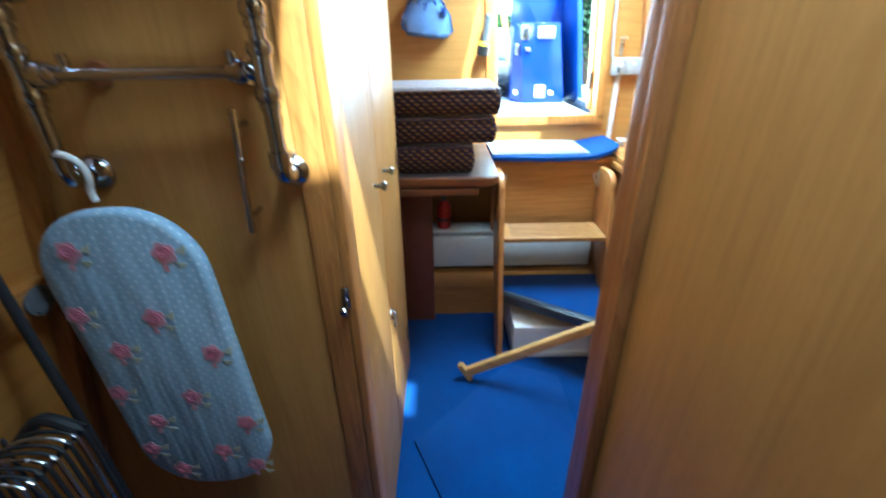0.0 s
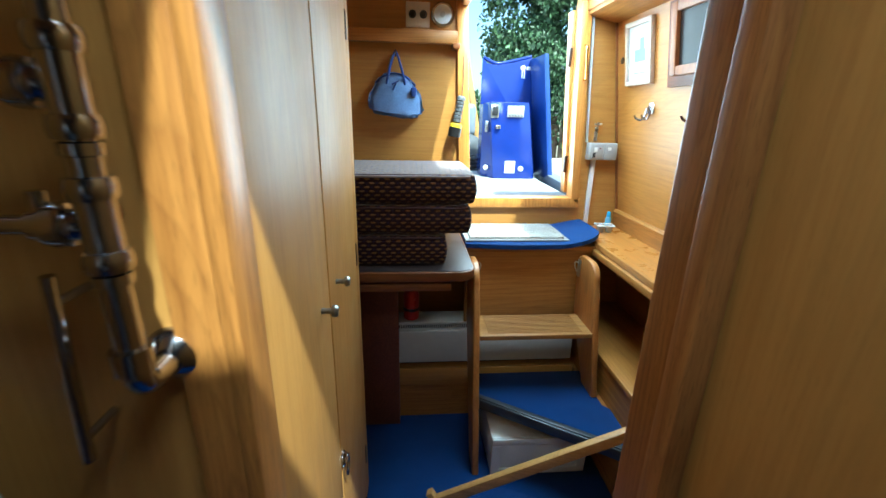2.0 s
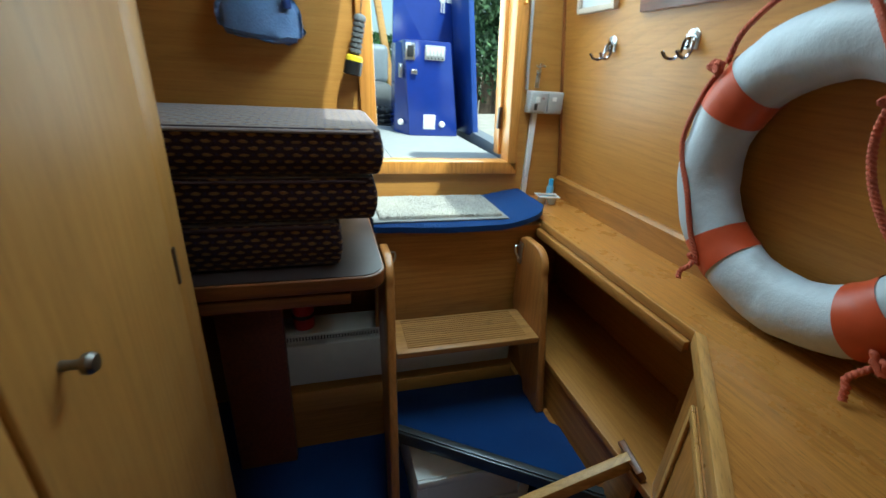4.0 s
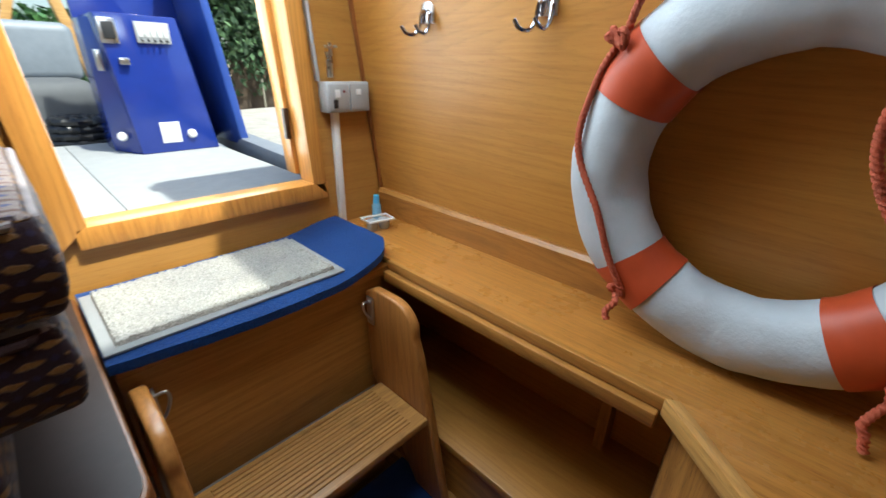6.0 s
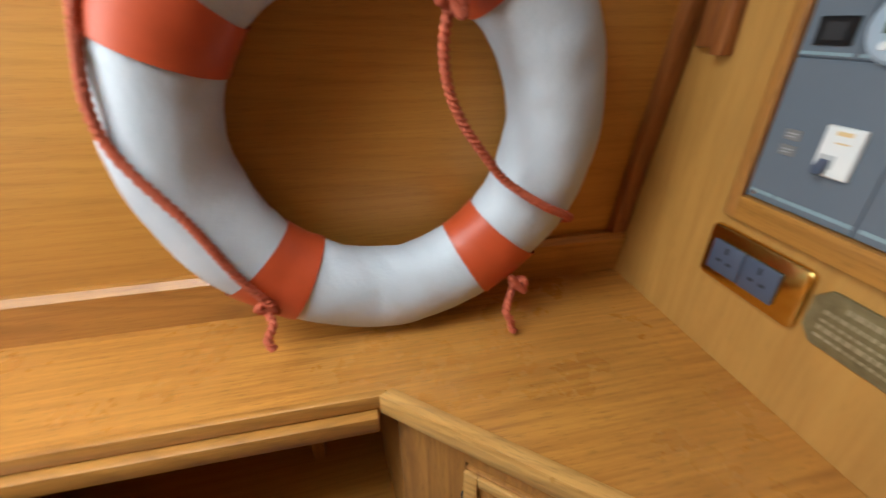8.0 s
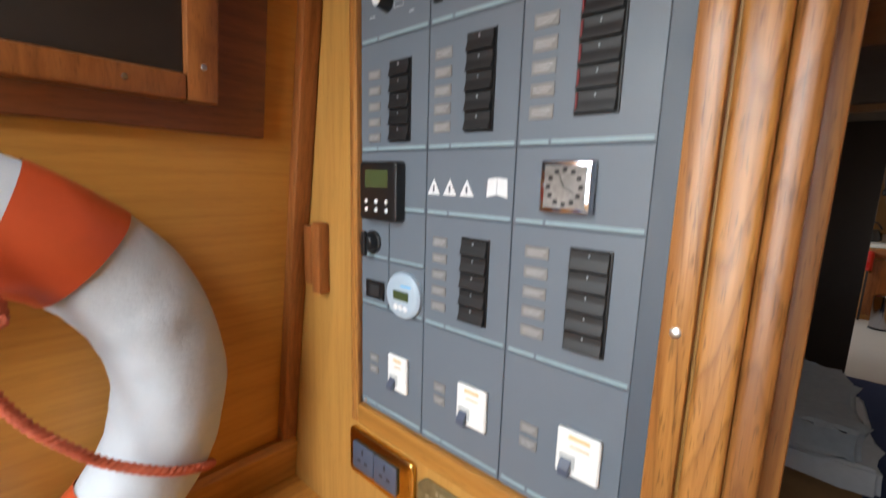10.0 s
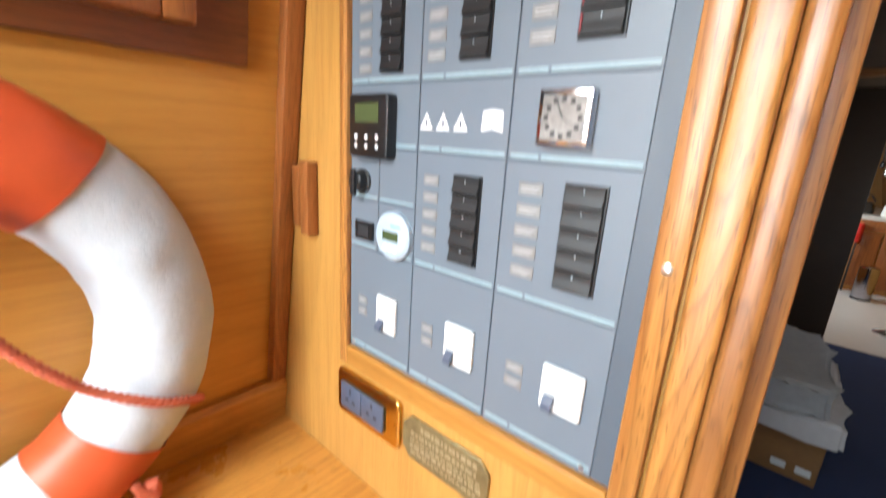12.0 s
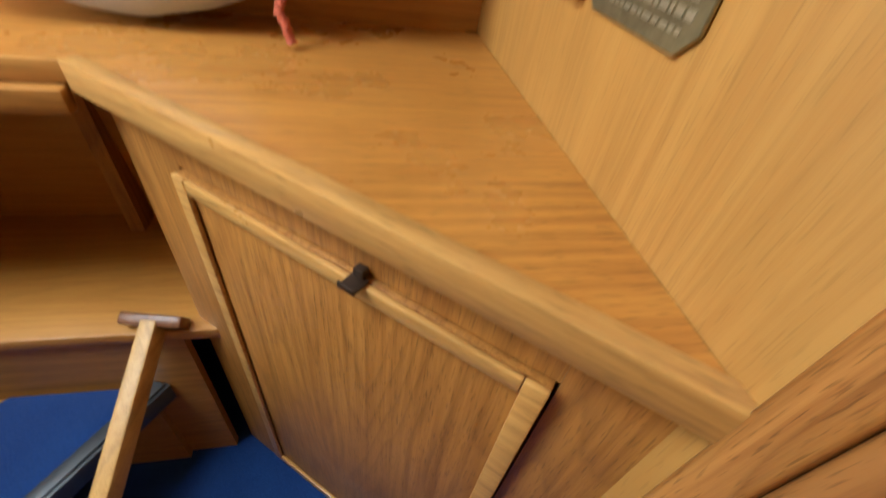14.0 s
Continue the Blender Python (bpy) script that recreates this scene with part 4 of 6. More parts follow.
# ---- switch panel on the bulkhead ----
PY = 0.9100
PX = (1.103, 0.978, 0.856, 0.727)
PZ = (1.898, 1.711, 1.575, 1.499, 1.362, 1.204)
fr = thing("panel_frame", (0.9, BULK_Y, 1.17), "oak frame round the electrical switch panel", "frame")
for a in ((1.103, 1.119, 1.173, 1.925), (0.685, 0.7085, 1.173, 1.925)):
    part("rail", box(a[0], a[1], BULK_Y + 0.0005, BULK_Y + 0.013, a[2], a[3], 0.002), oak_post, fr)
part("rail", box(0.7087, 1.1028, BULK_Y + 0.0005, BULK_Y + 0.013, 1.173, 1.2035, 0.002), oak_x, fr)
part("rail", box(0.7087, 1.1028, BULK_Y + 0.0005, BULK_Y + 0.013, 1.900, 1.925, 0.002), oak_x, fr)
for z in (1.427, 1.725):
    part("screw", lathe([(0, 0.0045), (0.0015, 0.0043), (0.002, 0.003)], (0.697, BULK_Y + 0.013, z), (0, 1, 0), 14), steel, fr, "cross-head screw")
pan = thing("control_board", (0.9, BULK_Y, 1.2), "grey electrical control panel with rows of black rocker switches", "control panel")
part("backplate", box(0.7095, 1.1025, BULK_Y + 0.0005, PY - 0.002, 1.2045, 1.8995), panel_dark, pan)


def face(x0, x1, z0, z1):
    return part("module", box(x1 + 0.0008, x0 - 0.0008, PY - 0.002, PY, z0 + 0.0008, z1 - 0.0008, 0.0006, 1), panel_grey, pan)


def strip(px, x0, x1, z):
    part("line", join(box(x0 - 0.034, x0 - 0.004, PY, PY + 0.0007, z, z + 0.004), box(x1 + 0.003, x0 - 0.037, PY, PY + 0.0007, z, z + 0.004)), panel_line, px)


def rockers(px, x0, x1, z0, z1, n, lit=False):
    part("bezel", box(x1 - 0.001, x0 + 0.001, PY, PY + 0.0015, z0 - 0.001, z1 + 0.001, 0.0005, 1), black, px)
    h = (z1 - z0) / n
    for i in range(n):
        za, zb = z0 + i * h + 0.0008, z0 + (i + 1) * h - 0.0008
        zm = (za + zb) / 2
        r = part("rocker", prism([(PY + 0.0015, za), (PY + 0.0070, za), (PY + 0.0074, za + 0.001), (PY + 0.0050, zm - 0.001), (PY + 0.0042, zm + 0.002), (PY + 0.0047, zb), (PY + 0.0015, zb)], "x", x1 + 0.001, x0 - 0.001, 0.0006, 1), switch_black, px)
        part("marking", box((x0 + x1) / 2 - 0.0006, (x0 + x1) / 2 + 0.0006, PY + 0.0046, PY + 0.0056, zb - 0.0055, zb - 0.0030), ink_grey, r)
        if lit:
            part("indicator", box(x0 - 0.0038, x0 - 0.0022, PY + 0.0050, PY + 0.0068, za + 0.003, zb - 0.002), led_red, r, "dim red indicator")


def labels(px, x0, x1, zs, h):
    for z in zs:
        lb = part("label", box(x1, x0, PY, PY + 0.0012, z - h / 2, z + h / 2, 0.0005, 1), label_grey, px, "engraved metal label")
        part("lettering", join(box(x1 + 0.003, x0 - 0.003, PY + 0.0012, PY + 0.0015, z + 0.0008, z + 0.0022), box(x1 + 0.006, x0 - 0.003, PY + 0.0012, PY + 0.0015, z - 0.0024, z - 0.0012)), label_print, lb)


def bars(px, rows, mat=ink_grey):
    """Unreadable print: thin raised bars at (x, z, length, height)."""
    part("print", join(*[box(x - w, x, PY, PY + 0.0006, z - h / 2, z + h / 2) for x, z, w, h in rows]), mat, px)


def flat_text(px, body, x, z, size, mat=ink_white, y=None):
    text("lettering", body, size, mat, px, pose(x, (PY if y is None else y) + 0.0004, z, 90, 0, 180))


m_tl = face(PX[0], PX[1], PZ[1], PZ[0])
m_tm = face(PX[1], PX[2], 1.776, PZ[0])
m_tm2 = face(PX[1], PX[2], PZ[1], 1.776)
m_tr = face(PX[2], PX[3], PZ[1], PZ[0])
mods = {}
for j in range(1, 5):
    for i in range(3):
        if (i, j) == (0, 3):
            continue
        mods[i, j] = face(PX[i], PX[i + 1], PZ[j + 1], PZ[j])
half = (PX[0] + PX[1]) / 2 + 0.004
m_l = [face(PX[0], half, 1.430, PZ[3]), face(half, PX[1], 1.430, PZ[3]), face(PX[0], half, PZ[4], 1.430), face(half, PX[1], PZ[4], 1.430)]
for px, x0, x1, z in ((m_tl, PX[0], PX[1], PZ[1]), (m_tm, PX[1], PX[2], 1.776), (m_tm2, PX[1], PX[2], PZ[1]), (m_tr, PX[2], PX[3], PZ[1])):
    strip(px, x0, x1, z + 0.002)
for (i, j), px in mods.items():
    strip(px, PX[i], PX[i + 1], PZ[j + 1] + 0.002 + (0.006 if j == 4 else 0))
for px, x0, x1, z in ((m_l[0], PX[0], half, 1.430), (m_l[1], half, PX[1], 1.430), (m_l[2], PX[0], half, PZ[4]), (m_l[3], half, PX[1], PZ[4])):
    part("line", box(x1 + 0.003, x0 - 0.003, PY, PY + 0.0007, z + 0.003, z + 0.006), panel_line, px)

# tank gauge
tg = part("tank_gauge", moved(prism(rounded(0.122, 0.074, 0.008), "z", 0.0, 0.017, 0.003, 2), pose(0.925, PY, 1.842, 90, 0, 180)), black, pan, "black tank level gauge with coloured lamps")
ty = PY + 0.0172
for k, (word, led) in enumerate((("EMPTY", None), ("LOW", led_green), ("MED", led_amber), ("FULL", led_red))):
    x = 0.961 - k * 0.0235
    part("icon", join(box(x - 0.0048, x + 0.0048, ty, ty + 0.0004, 1.858, 1.8592), box(x - 0.0048, x - 0.0038, ty, ty + 0.0004, 1.8592, 1.868), box(x + 0.0038, x + 0.0048, ty, ty + 0.0004, 1.8592, 1.868),
         box(x - 0.0036, x + 0.0036, ty, ty + 0.0003, 1.8594, 1.8594 + 0.0026 * k + 0.0006)), ink_white, tg)
    if led:
        part("lamp", lathe([(0, 0.0034), (0.0012, 0.0030), (0.0018, 0.0010)], (x, ty, 1.846), (0, 1, 0), 12), led, tg)
    text("lettering", word, 0.0052, ink_white, tg, pose(x, ty + 0.0003, 1.8335, 90, 0, 180))
part("maker_mark", join(box(0.905, 0.948, ty, ty + 0.0004, 1.8195, 1.8262), box(0.938, 0.944, ty, ty + 0.0004, 1.814, 1.8165), box(0.912, 0.930, ty, ty + 0.0004, 1.814, 1.8165)), ink_white, tg)
# remote panels with their displays
part("display", box(1.036, 1.078, PY, PY + 0.0012, 1.803, 1.821, 0.0005, 1), lcd_dim, m_tl, "small unlit green display")
part("display", box(0.797, 0.848, PY, PY + 0.0012, 1.826, 1.846, 0.0005, 1), lcd, m_tr, "yellow-green liquid crystal display")
part("maker_mark", box(1.058, 1.083, PY, PY + 0.0005, 1.868, 1.872), ink_grey, m_tl)
part("maker_mark", box(0.790, 0.840, PY, PY + 0.0005, 1.885, 1.890), ink_white, m_tr)
flat_text(m_tr, "AC Power Control Panel", 0.823, 1.871, 0.0058, ink_grey)
bars(m_tl, [(1.086, 1.848, 0.034, 0.0022), (1.086, 1.781, 0.010, 0.002), (1.070, 1.774, 0.016, 0.002), (1.084, 1.742, 0.010, 0.002), (1.026, 1.785, 0.010, 0.002), (1.012, 1.823, 0.008, 0.002), (1.012, 1.800, 0.008, 0.002), (1.012, 1.778, 0.008, 0.002), (1.012, 1.752, 0.008, 0.002), (1.012, 1.735, 0.008, 0.002)])
bars(m_tr, [(0.846, 1.791, 0.026, 0.0026), (0.838, 1.783, 0.022, 0.0026), (0.838, 1.775, 0.022, 0.0026), (0.841, 1.762, 0.025, 0.0026), (0.841, 1.754, 0.025, 0.0026), (0.784, 1.806, 0.020, 0.0024), (0.752, 1.868, 0.012, 0.0024), (0.752, 1.842, 0.010, 0.0024), (0.754, 1.786, 0.014, 0.0024), (0.754, 1.764, 0.010, 0.0024), (0.754, 1.738, 0.010, 0.0024)])
for px, x, zs in ((m_tl, 1.030, (1.823, 1.798, 1.772, 1.748)), (m_tr, 0.785, (1.861, 1.836, 1.772, 1.744))):
    for z in zs:
        part("button", join(box(x - 0.008, x + 0.008, PY, PY + 0.0006, z - 0.0040, z - 0.0034), box(x - 0.008, x + 0.008, PY, PY + 0.0006, z + 0.0034, z + 0.0040), box(x - 0.008, x - 0.0074, PY, PY + 0.0006, z - 0.0034, z + 0.0034), box(x + 0.0074, x + 0.008, PY, PY + 0.0006, z - 0.0034, z + 0.0034)), ink_grey, px, "outlined membrane button")
kn = part("knob", lathe([(0, 0.010), (0.002, 0.0095), (0.016, 0.008), (0.018, 0.0075)], (1.050, PY, 1.752), (0, 1, 0), 22), black, m_tl, "black rotary knob")
part("cap", lathe([(0, 0.0075), (0.001, 0.0072), (0.0014, 0.004)], (1.050, PY + 0.018, 1.752), (0, 1, 0), 22), ink_white, kn)
flat_text(m_tm2, "Bilge Pump Control", 0.952, 1.763, 0.0054, ink_white)
part("rocker", box(0.958, 0.970, PY, PY + 0.005, 1.733, 1.755, 0.001, 1), black, m_tm2)
part("key_switch", lathe([(0, 0.0090), (0.004, 0.0088), (0.005, 0.0070)], (0.885, PY, 1.750), (0, 1, 0), 22), black, m_tm2, "round black key switch")
part("pilot_lamp", lathe([(0, 0.0018), (0.001, 0.0014)], (0.947, PY, 1.741), (0, 1, 0), 10), black, m_tm2)
bars(m_tm2, [(0.942, 1.752, 0.014, 0.002), (0.942, 1.738, 0.010, 0.002), (0.914, 1.754, 0.014, 0.002)], ink_white)

# rows of switches
five = lambda z0, z1: [z0 + (z1 - z0) * k / 4 for k in range(5)]
rockers(mods[0, 1], 1.043, 1.007, 1.587, 1.683, 5)
labels(mods[0, 1], 1.086, 1.062, five(1.593, 1.672), 0.0105)
rockers(mods[1, 1], 0.922, 0.886, 1.593, 1.692, 5)
labels(mods[1, 1], 0.968, 0.943, five(1.600, 1.679), 0.0115)
rockers(mods[2, 1], 0.798, 0.760, 1.601, 1.700, 5, True)
labels(mods[2, 1], 0.844, 0.819, five(1.606, 1.687), 0.0125)
rockers(mods[1, 3], 0.920, 0.883, 1.381, 1.477, 5)
labels(mods[1, 3], 0.965, 0.942, five(1.389, 1.468), 0.0115)
rockers(mods[2, 3], 0.791, 0.753, 1.385, 1.482, 5)
labels(mods[2, 3], 0.839, 0.813, five(1.391, 1.473), 0.0120)
# warning signs
for k in range(3):
    x, z = 0.9655 - k * 0.0245, 1.5325
    part("warning_sign", join(prism([(x - 0.0098, z - 0.009), (x + 0.0098, z - 0.009), (x, z + 0.0095)], "y", PY, PY + 0.0006)), ink_white, mods[1, 2], "white warning triangle")
    part("pictogram", box(x - 0.0012, x + 0.0012, PY + 0.0006, PY + 0.0009, z - 0.0055, z + 0.002), panel_dark, mods[1, 2])
part("book_sign", join(prism([(0.8895, 1.524), (0.877, 1.527), (0.877, 1.545), (0.8885, 1.543)], "y", PY, PY + 0.0006), prism([(0.8635, 1.524), (0.8765, 1.527), (0.8765, 1.545), (0.8645, 1.543)], "y", PY, PY + 0.0006)), ink_white, mods[1, 2], "white open-book sign")
# clock
ck = part("clock", box(0.773, 0.8215, PY, PY + 0.012, 1.514, 1.561, 0.002), chrome, mods[2, 2], "square chrome-framed clock")
part("dial", box(0.7775, 0.817, PY + 0.012, PY + 0.0124, 1.5185, 1.5565), plain("clock_dial", (0.20, 0.19, 0.18), 0.35, 0.3, 0.5, 160, 0.05), ck)
for k in range(12):
    a = radians(30 * k)
    part("hour_mark", box(0.7972 + 0.0155 * math.sin(a) - 0.002, 0.7972 + 0.0155 * math.sin(a) + 0.002, PY + 0.0125, PY + 0.013, 1.5375 + 0.0155 * math.cos(a) - 0.002, 1.5375 + 0.0155 * math.cos(a) + 0.002), black, ck)
part("clock_hand", bar_between((0.7972, PY + 0.0132, 1.5375), (0.803, PY + 0.0132, 1.549), 0.0012, 0.0006, 0), black, ck)
part("clock_hand", bar_between((0.7972, PY + 0.0134, 1.5375), (0.787, PY + 0.0134, 1.532), 0.0014, 0.0006, 0), black, ck)
# heater controller, socket, round meter
hc = part("controller", moved(prism(rounded(0.072, 0.076, 0.006), "z", 0.0, 0.016, 0.002, 2), pose(1.050, PY, 1.524, 90, 0, 180)), black, mods[0, 2], "black heating controller with a small display")
part("display", box(1.030, 1.074, PY + 0.016, PY + 0.0165, 1.529, 1.551), lcd_dim, hc)
for k in range(3):
    for z in (1.511, 1.500):
        part("button", lathe([(0, 0.003), (0.001, 0.0026)], (1.072 - 0.020 * k, PY + 0.016, z), (0, 1, 0), 10), ink_white, hc)
cg = part("power_socket", lathe([(0, 0.016), (0.003, 0.016), (0.004, 0.013), (0.014, 0.012), (0.016, 0.010)], (1.076, PY, 1.454), (0, 1, 0), 22), black, m_l[0], "round black power socket with a cap")
part("cap", box(1.072, 1.080, PY + 0.014, PY + 0.020, 1.436, 1.470, 0.002), black, cg)
part("data_socket", box(1.052, 1.090, PY, PY + 0.003, 1.374, 1.400, 0.001, 1), black, m_l[2], "square black socket")
part("inset", box(1.060, 1.082, PY + 0.003, PY + 0.0036, 1.379, 1.395), matt_black, m_l[2])
rm = part("battery_meter", lathe([(0, 0.031), (0.006, 0.031), (0.009, 0.028), (0.010, 0.026)], (1.010, PY, 1.391), (0, 1, 0), 40), plain("pale_meter_face", (0.36, 0.44, 0.52), 0.35), m_l[3], "round pale battery meter")
part("display", box(0.996, 1.024, PY + 0.010, PY + 0.0106, 1.386, 1.398), lcd_dim, rm)
for k in range(3):
    part("button", lathe([(0, 0.0042), (0.0012, 0.0036)], (1.019 - 0.009 * k, PY + 0.010, 1.376), (0, 1, 0), 12), ink_white, rm)
part("print", join(box(0.992, 1.010, PY + 0.010, PY + 0.0105, 1.404, 1.4065)), sky_blue_plastic, rm)
# breakers
for i, (x0, x1, z0, z1) in enumerate(((1.039, 1.002, 1.254, 1.304), (0.916, 0.874, 1.256, 1.306), (0.788, 0.745, 1.259, 1.306))):
    b = part("breaker", box(x1, x0, PY, PY + 0.006, z0, z1, 0.0015, 1), white_plastic, mods[i, 4], "white residual-current breaker")
    part("print", join(box(x1 + 0.010, x0 - 0.012, PY + 0.006, PY + 0.0064, z1 - 0.008, z1 - 0.004), box(x1 + 0.010, x0 - 0.014, PY + 0.006, PY + 0.0064, z1 - 0.016, z1 - 0.0145)), plain("amber_print", (0.7, 0.5, 0.25), 0.6), b)
    part("slot", box(x0 - 0.020, x0 - 0.004, PY + 0.006, PY + 0.0066, z0 + 0.008, z0 + 0.022), pale_grey, b)
    part("lever", prism([(PY + 0.0066, z0 + 0.004), (PY + 0.014, z0 + 0.002), (PY + 0.014, z0 + 0.010), (PY + 0.0066, z0 + 0.018)], "x", x0 - 0.017, x0 - 0.006, 0.0008, 1), slate_plastic, b, "blue-grey lever")
    labels(mods[i, 4], (1.083, 0.957, 0.832)[i], (1.064, 0.938, 0.811)[i], (1.268, 1.285), 0.0115)
    for sx in ((1.094,) if i == 0 else (0.737,) if i == 2 else ()):
        part("screw", lathe([(0, 0.0035), (0.0012, 0.003)], (sx, PY, 1.2115), (0, 1, 0), 12), steel, pan, "small panel screw")
# rail above, light switch, mains socket and maker's plate
rl = thing("curtain_rail", (1.03, BULK_Y, 1.91), "thin dark bronze rail above the panel", "rail")
part("bar", rod((1.150, 0.944, 1.917), (0.72, 0.944, 1.940), 0.0055), bronze, rl)
part("bracket", join(lathe([(0, 0.009), (0.012, 0.007), (0.030, 0.007), (0.044, 0.009)], (1.138, BULK_Y, 1.9165), (0, 1, 0), 16), lathe([(0, 0.009), (0.010, 0.011), (0.018, 0.006)], (1.148, 0.944, 1.917), (1, 0, 0), 14)), bronze, rl)
ls = thing("light_switch", (1.215, BULK_Y, 1.41), "wooden slider light switch on the bulkhead", "switch")
part("block", box(1.190, 1.212, BULK_Y + 0.0005, BULK_Y + 0.020, 1.357, 1.470, 0.003), trim_red, ls)
part("block", box(1.219, 1.246, BULK_Y + 0.0005, BULK_Y + 0.013, 1.365, 1.462, 0.003), trim_red, ls)
part("slot", box(1.2125, 1.2185, BULK_Y + 0.0005, BULK_Y + 0.004, 1.375, 1.440), matt_black, ls)
for z in (1.27, 1.62, 1.86):
    solid("hinge", box(1.1195, 1.1235, BULK_Y + 0.0005, BULK_Y + 0.006, z - 0.02, z + 0.02, 0.001), bronze, "small dark hinge beside the panel frame", "hinge", base=(1.121, BULK_Y, z))
ms = thing("mains_socket", (1.06, BULK_Y, 1.08), "double mains socket with grey inserts in a brass plate", "socket")
part("plate", moved(prism(rounded(0.143, 0.078, 0.010), "z", 0.0, 0.008, 0.003, 3), pose(1.059, BULK_Y + 0.0005, 1.117, 90, 0, 180)), brass, ms)
for x in (1.0925, 1.042):
    ins = part("insert", box(x - 0.0245, x + 0.0245, BULK_Y + 0.0085, BULK_Y + 0.013, 1.093, 1.137, 0.002), slate_plastic, ms, "slate grey insert")
    for dx, dz, w, h in ((0, 0.012, 0.002, 0.0045), (0.008, -0.004, 0.0035, 0.002), (-0.008, -0.004, 0.0035, 0.002)):
        part("pin_hole", box(x + dx - w, x + dx + w, BULK_Y + 0.013, BULK_Y + 0.0133, 1.115 + dz - h, 1.115 + dz + h), matt_black, ins)
for x in (1.122, 0.996):
    part("screw", lathe([(0, 0.003), (0.001, 0.0026)], (x, BULK_Y + 0.0085, 1.117), (0, 1, 0), 10), brass, ms)
pl = thing("maker_plate", (0.906, BULK_Y, 1.078), "tarnished brass maker's plate with clipped corners", "plaque")
x0, x1, z0, z1, cc = 0.838, 0.984, 1.078, 1.146, 0.015
part("plate", prism([(x0 + cc, z0), (x1 - cc, z0), (x1, z0 + cc), (x1, z1 - cc), (x1 - cc, z1), (x0 + cc, z1), (x0, z1 - cc), (x0, z0 + cc)], "y", BULK_Y + 0.0005, BULK_Y + 0.004, 0.001, 1), old_brass, pl)
rnd = random.Random(8)
worn = plain("worn_brass_highlight", (0.52, 0.48, 0.32), 0.4, 0.7, 0.2, 200, 0.1)
for k, (z, h) in enumerate(((1.133, 0.008), (1.1205, 0.006), (1.110, 0.004), (1.101, 0.007), (1.091, 0.004))):
    x = 0.972 - (0.022 if k == 0 else 0.004)
    while x > 0.856:
        w = 0.003 + rnd.random() * 0.007
        part("raised_letter", box(x - w, x, BULK_Y + 0.004, BULK_Y + 0.0045, z - h * 0.4, z + h * 0.4), worn, pl)
        x -= w + 0.0025

# ---- things on the starboard side ----
for y, z in ((2.070, 1.500), (1.762, 1.500)):
    hk = thing("coat_hook", (hull_r(z), y, z), "double chrome coat hook screwed to the cabin side", "hook", "coat hooks on the cabin side")
    wx = hull_r(z + 0.02)
    part("plate", moved(prism([(-0.021, -0.018), (0.021, -0.018), (0.021, 0.016), (0.010, 0.026), (-0.010, 0.026), (-0.021, 0.016)], "z", 0, 0.003, 0.001), Matrix.Translation((wx - 0.001, y, z + 0.018)) @ Matrix(((0, 0, -1, 0), (-1, 0, 0, 0), (0, 1, 0, 0), (0, 0, 0, 1)))), steel, hk)
    part("hook", tube(spline([(wx - 0.004, y + 0.004, z + 0.026), (wx - 0.010, y + 0.014, z + 0.018), (wx - 0.012, y + 0.016, z - 0.006), (wx - 0.022, y + 0.022, z - 0.022), (wx - 0.036, y + 0.034, z - 0.020), (wx - 0.044, y + 0.042, z - 0.006)], 8), 0.0042, 10), chrome, hk)
    part("hook", tube(spline([(wx - 0.004, y - 0.004, z + 0.026), (wx - 0.010, y - 0.014, z + 0.018), (wx - 0.012, y - 0.014, z - 0.006), (wx - 0.020, y - 0.010, z - 0.020), (wx - 0.030, y - 0.002, z - 0.016), (wx - 0.036, y + 0.004, z - 0.004)], 8), 0.0042, 10), chrome, hk)
    for dz in (0.006, 0.034):
        part("screw", lathe([(0, 0.003), (0.001, 0.0025)], (wx - 0.004, y + (0.014 if dz < 0.02 else 0), z + dz), (-1, 0, 0), 10), steel, hk)


def on_side(y0, y1, z0, z1, off0, off1, bev=0.0):
    """A board lying on the leaning cabin side."""
    return prism([(hull_r(z0) - off0, z0), (hull_r(z1) - off0, z1), (hull_r(z1) - off1, z1), (hull_r(z0) - off1, z0)], "y", y0, y1, bev)


pic = thing("picture", (hull_r(1.6), 2.15, 1.6), "small print in a pale limed wooden frame", "picture")
part("frame", join(on_side(2.055, 2.070, 1.612, 1.848, 0.001, 0.020, 0.002), on_side(2.235, 2.250, 1.612, 1.848, 0.001, 0.020, 0.002), on_side(2.070, 2.235, 1.612, 1.628, 0.001, 0.020, 0.002), on_side(2.070, 2.235, 1.832, 1.848, 0.001, 0.020, 0.002)), pale_frame, pic)
part("print", on_side(2.0702, 2.2348, 1.6282, 1.8318, 0.002, 0.008), paper, pic)
part("drawing", join(on_side(2.11, 2.19, 1.70, 1.745, 0.008, 0.0086), on_side(2.12, 2.15, 1.745, 1.785, 0.008, 0.0086), on_side(2.10, 2.20, 1.655, 1.660, 0.008, 0.0086)), plain("pale_print_ink", (0.26, 0.42, 0.50), 0.7), pic)
tv = thing("covered_window", (hull_r(1.6), 1.45, 1.59), "dark window panel in a reddish frame on a mahogany board", "window")
part("board", on_side(0.985, 1.945, 1.592, 1.865, 0.0005, 0.016, 0.002), mahogany, tv)
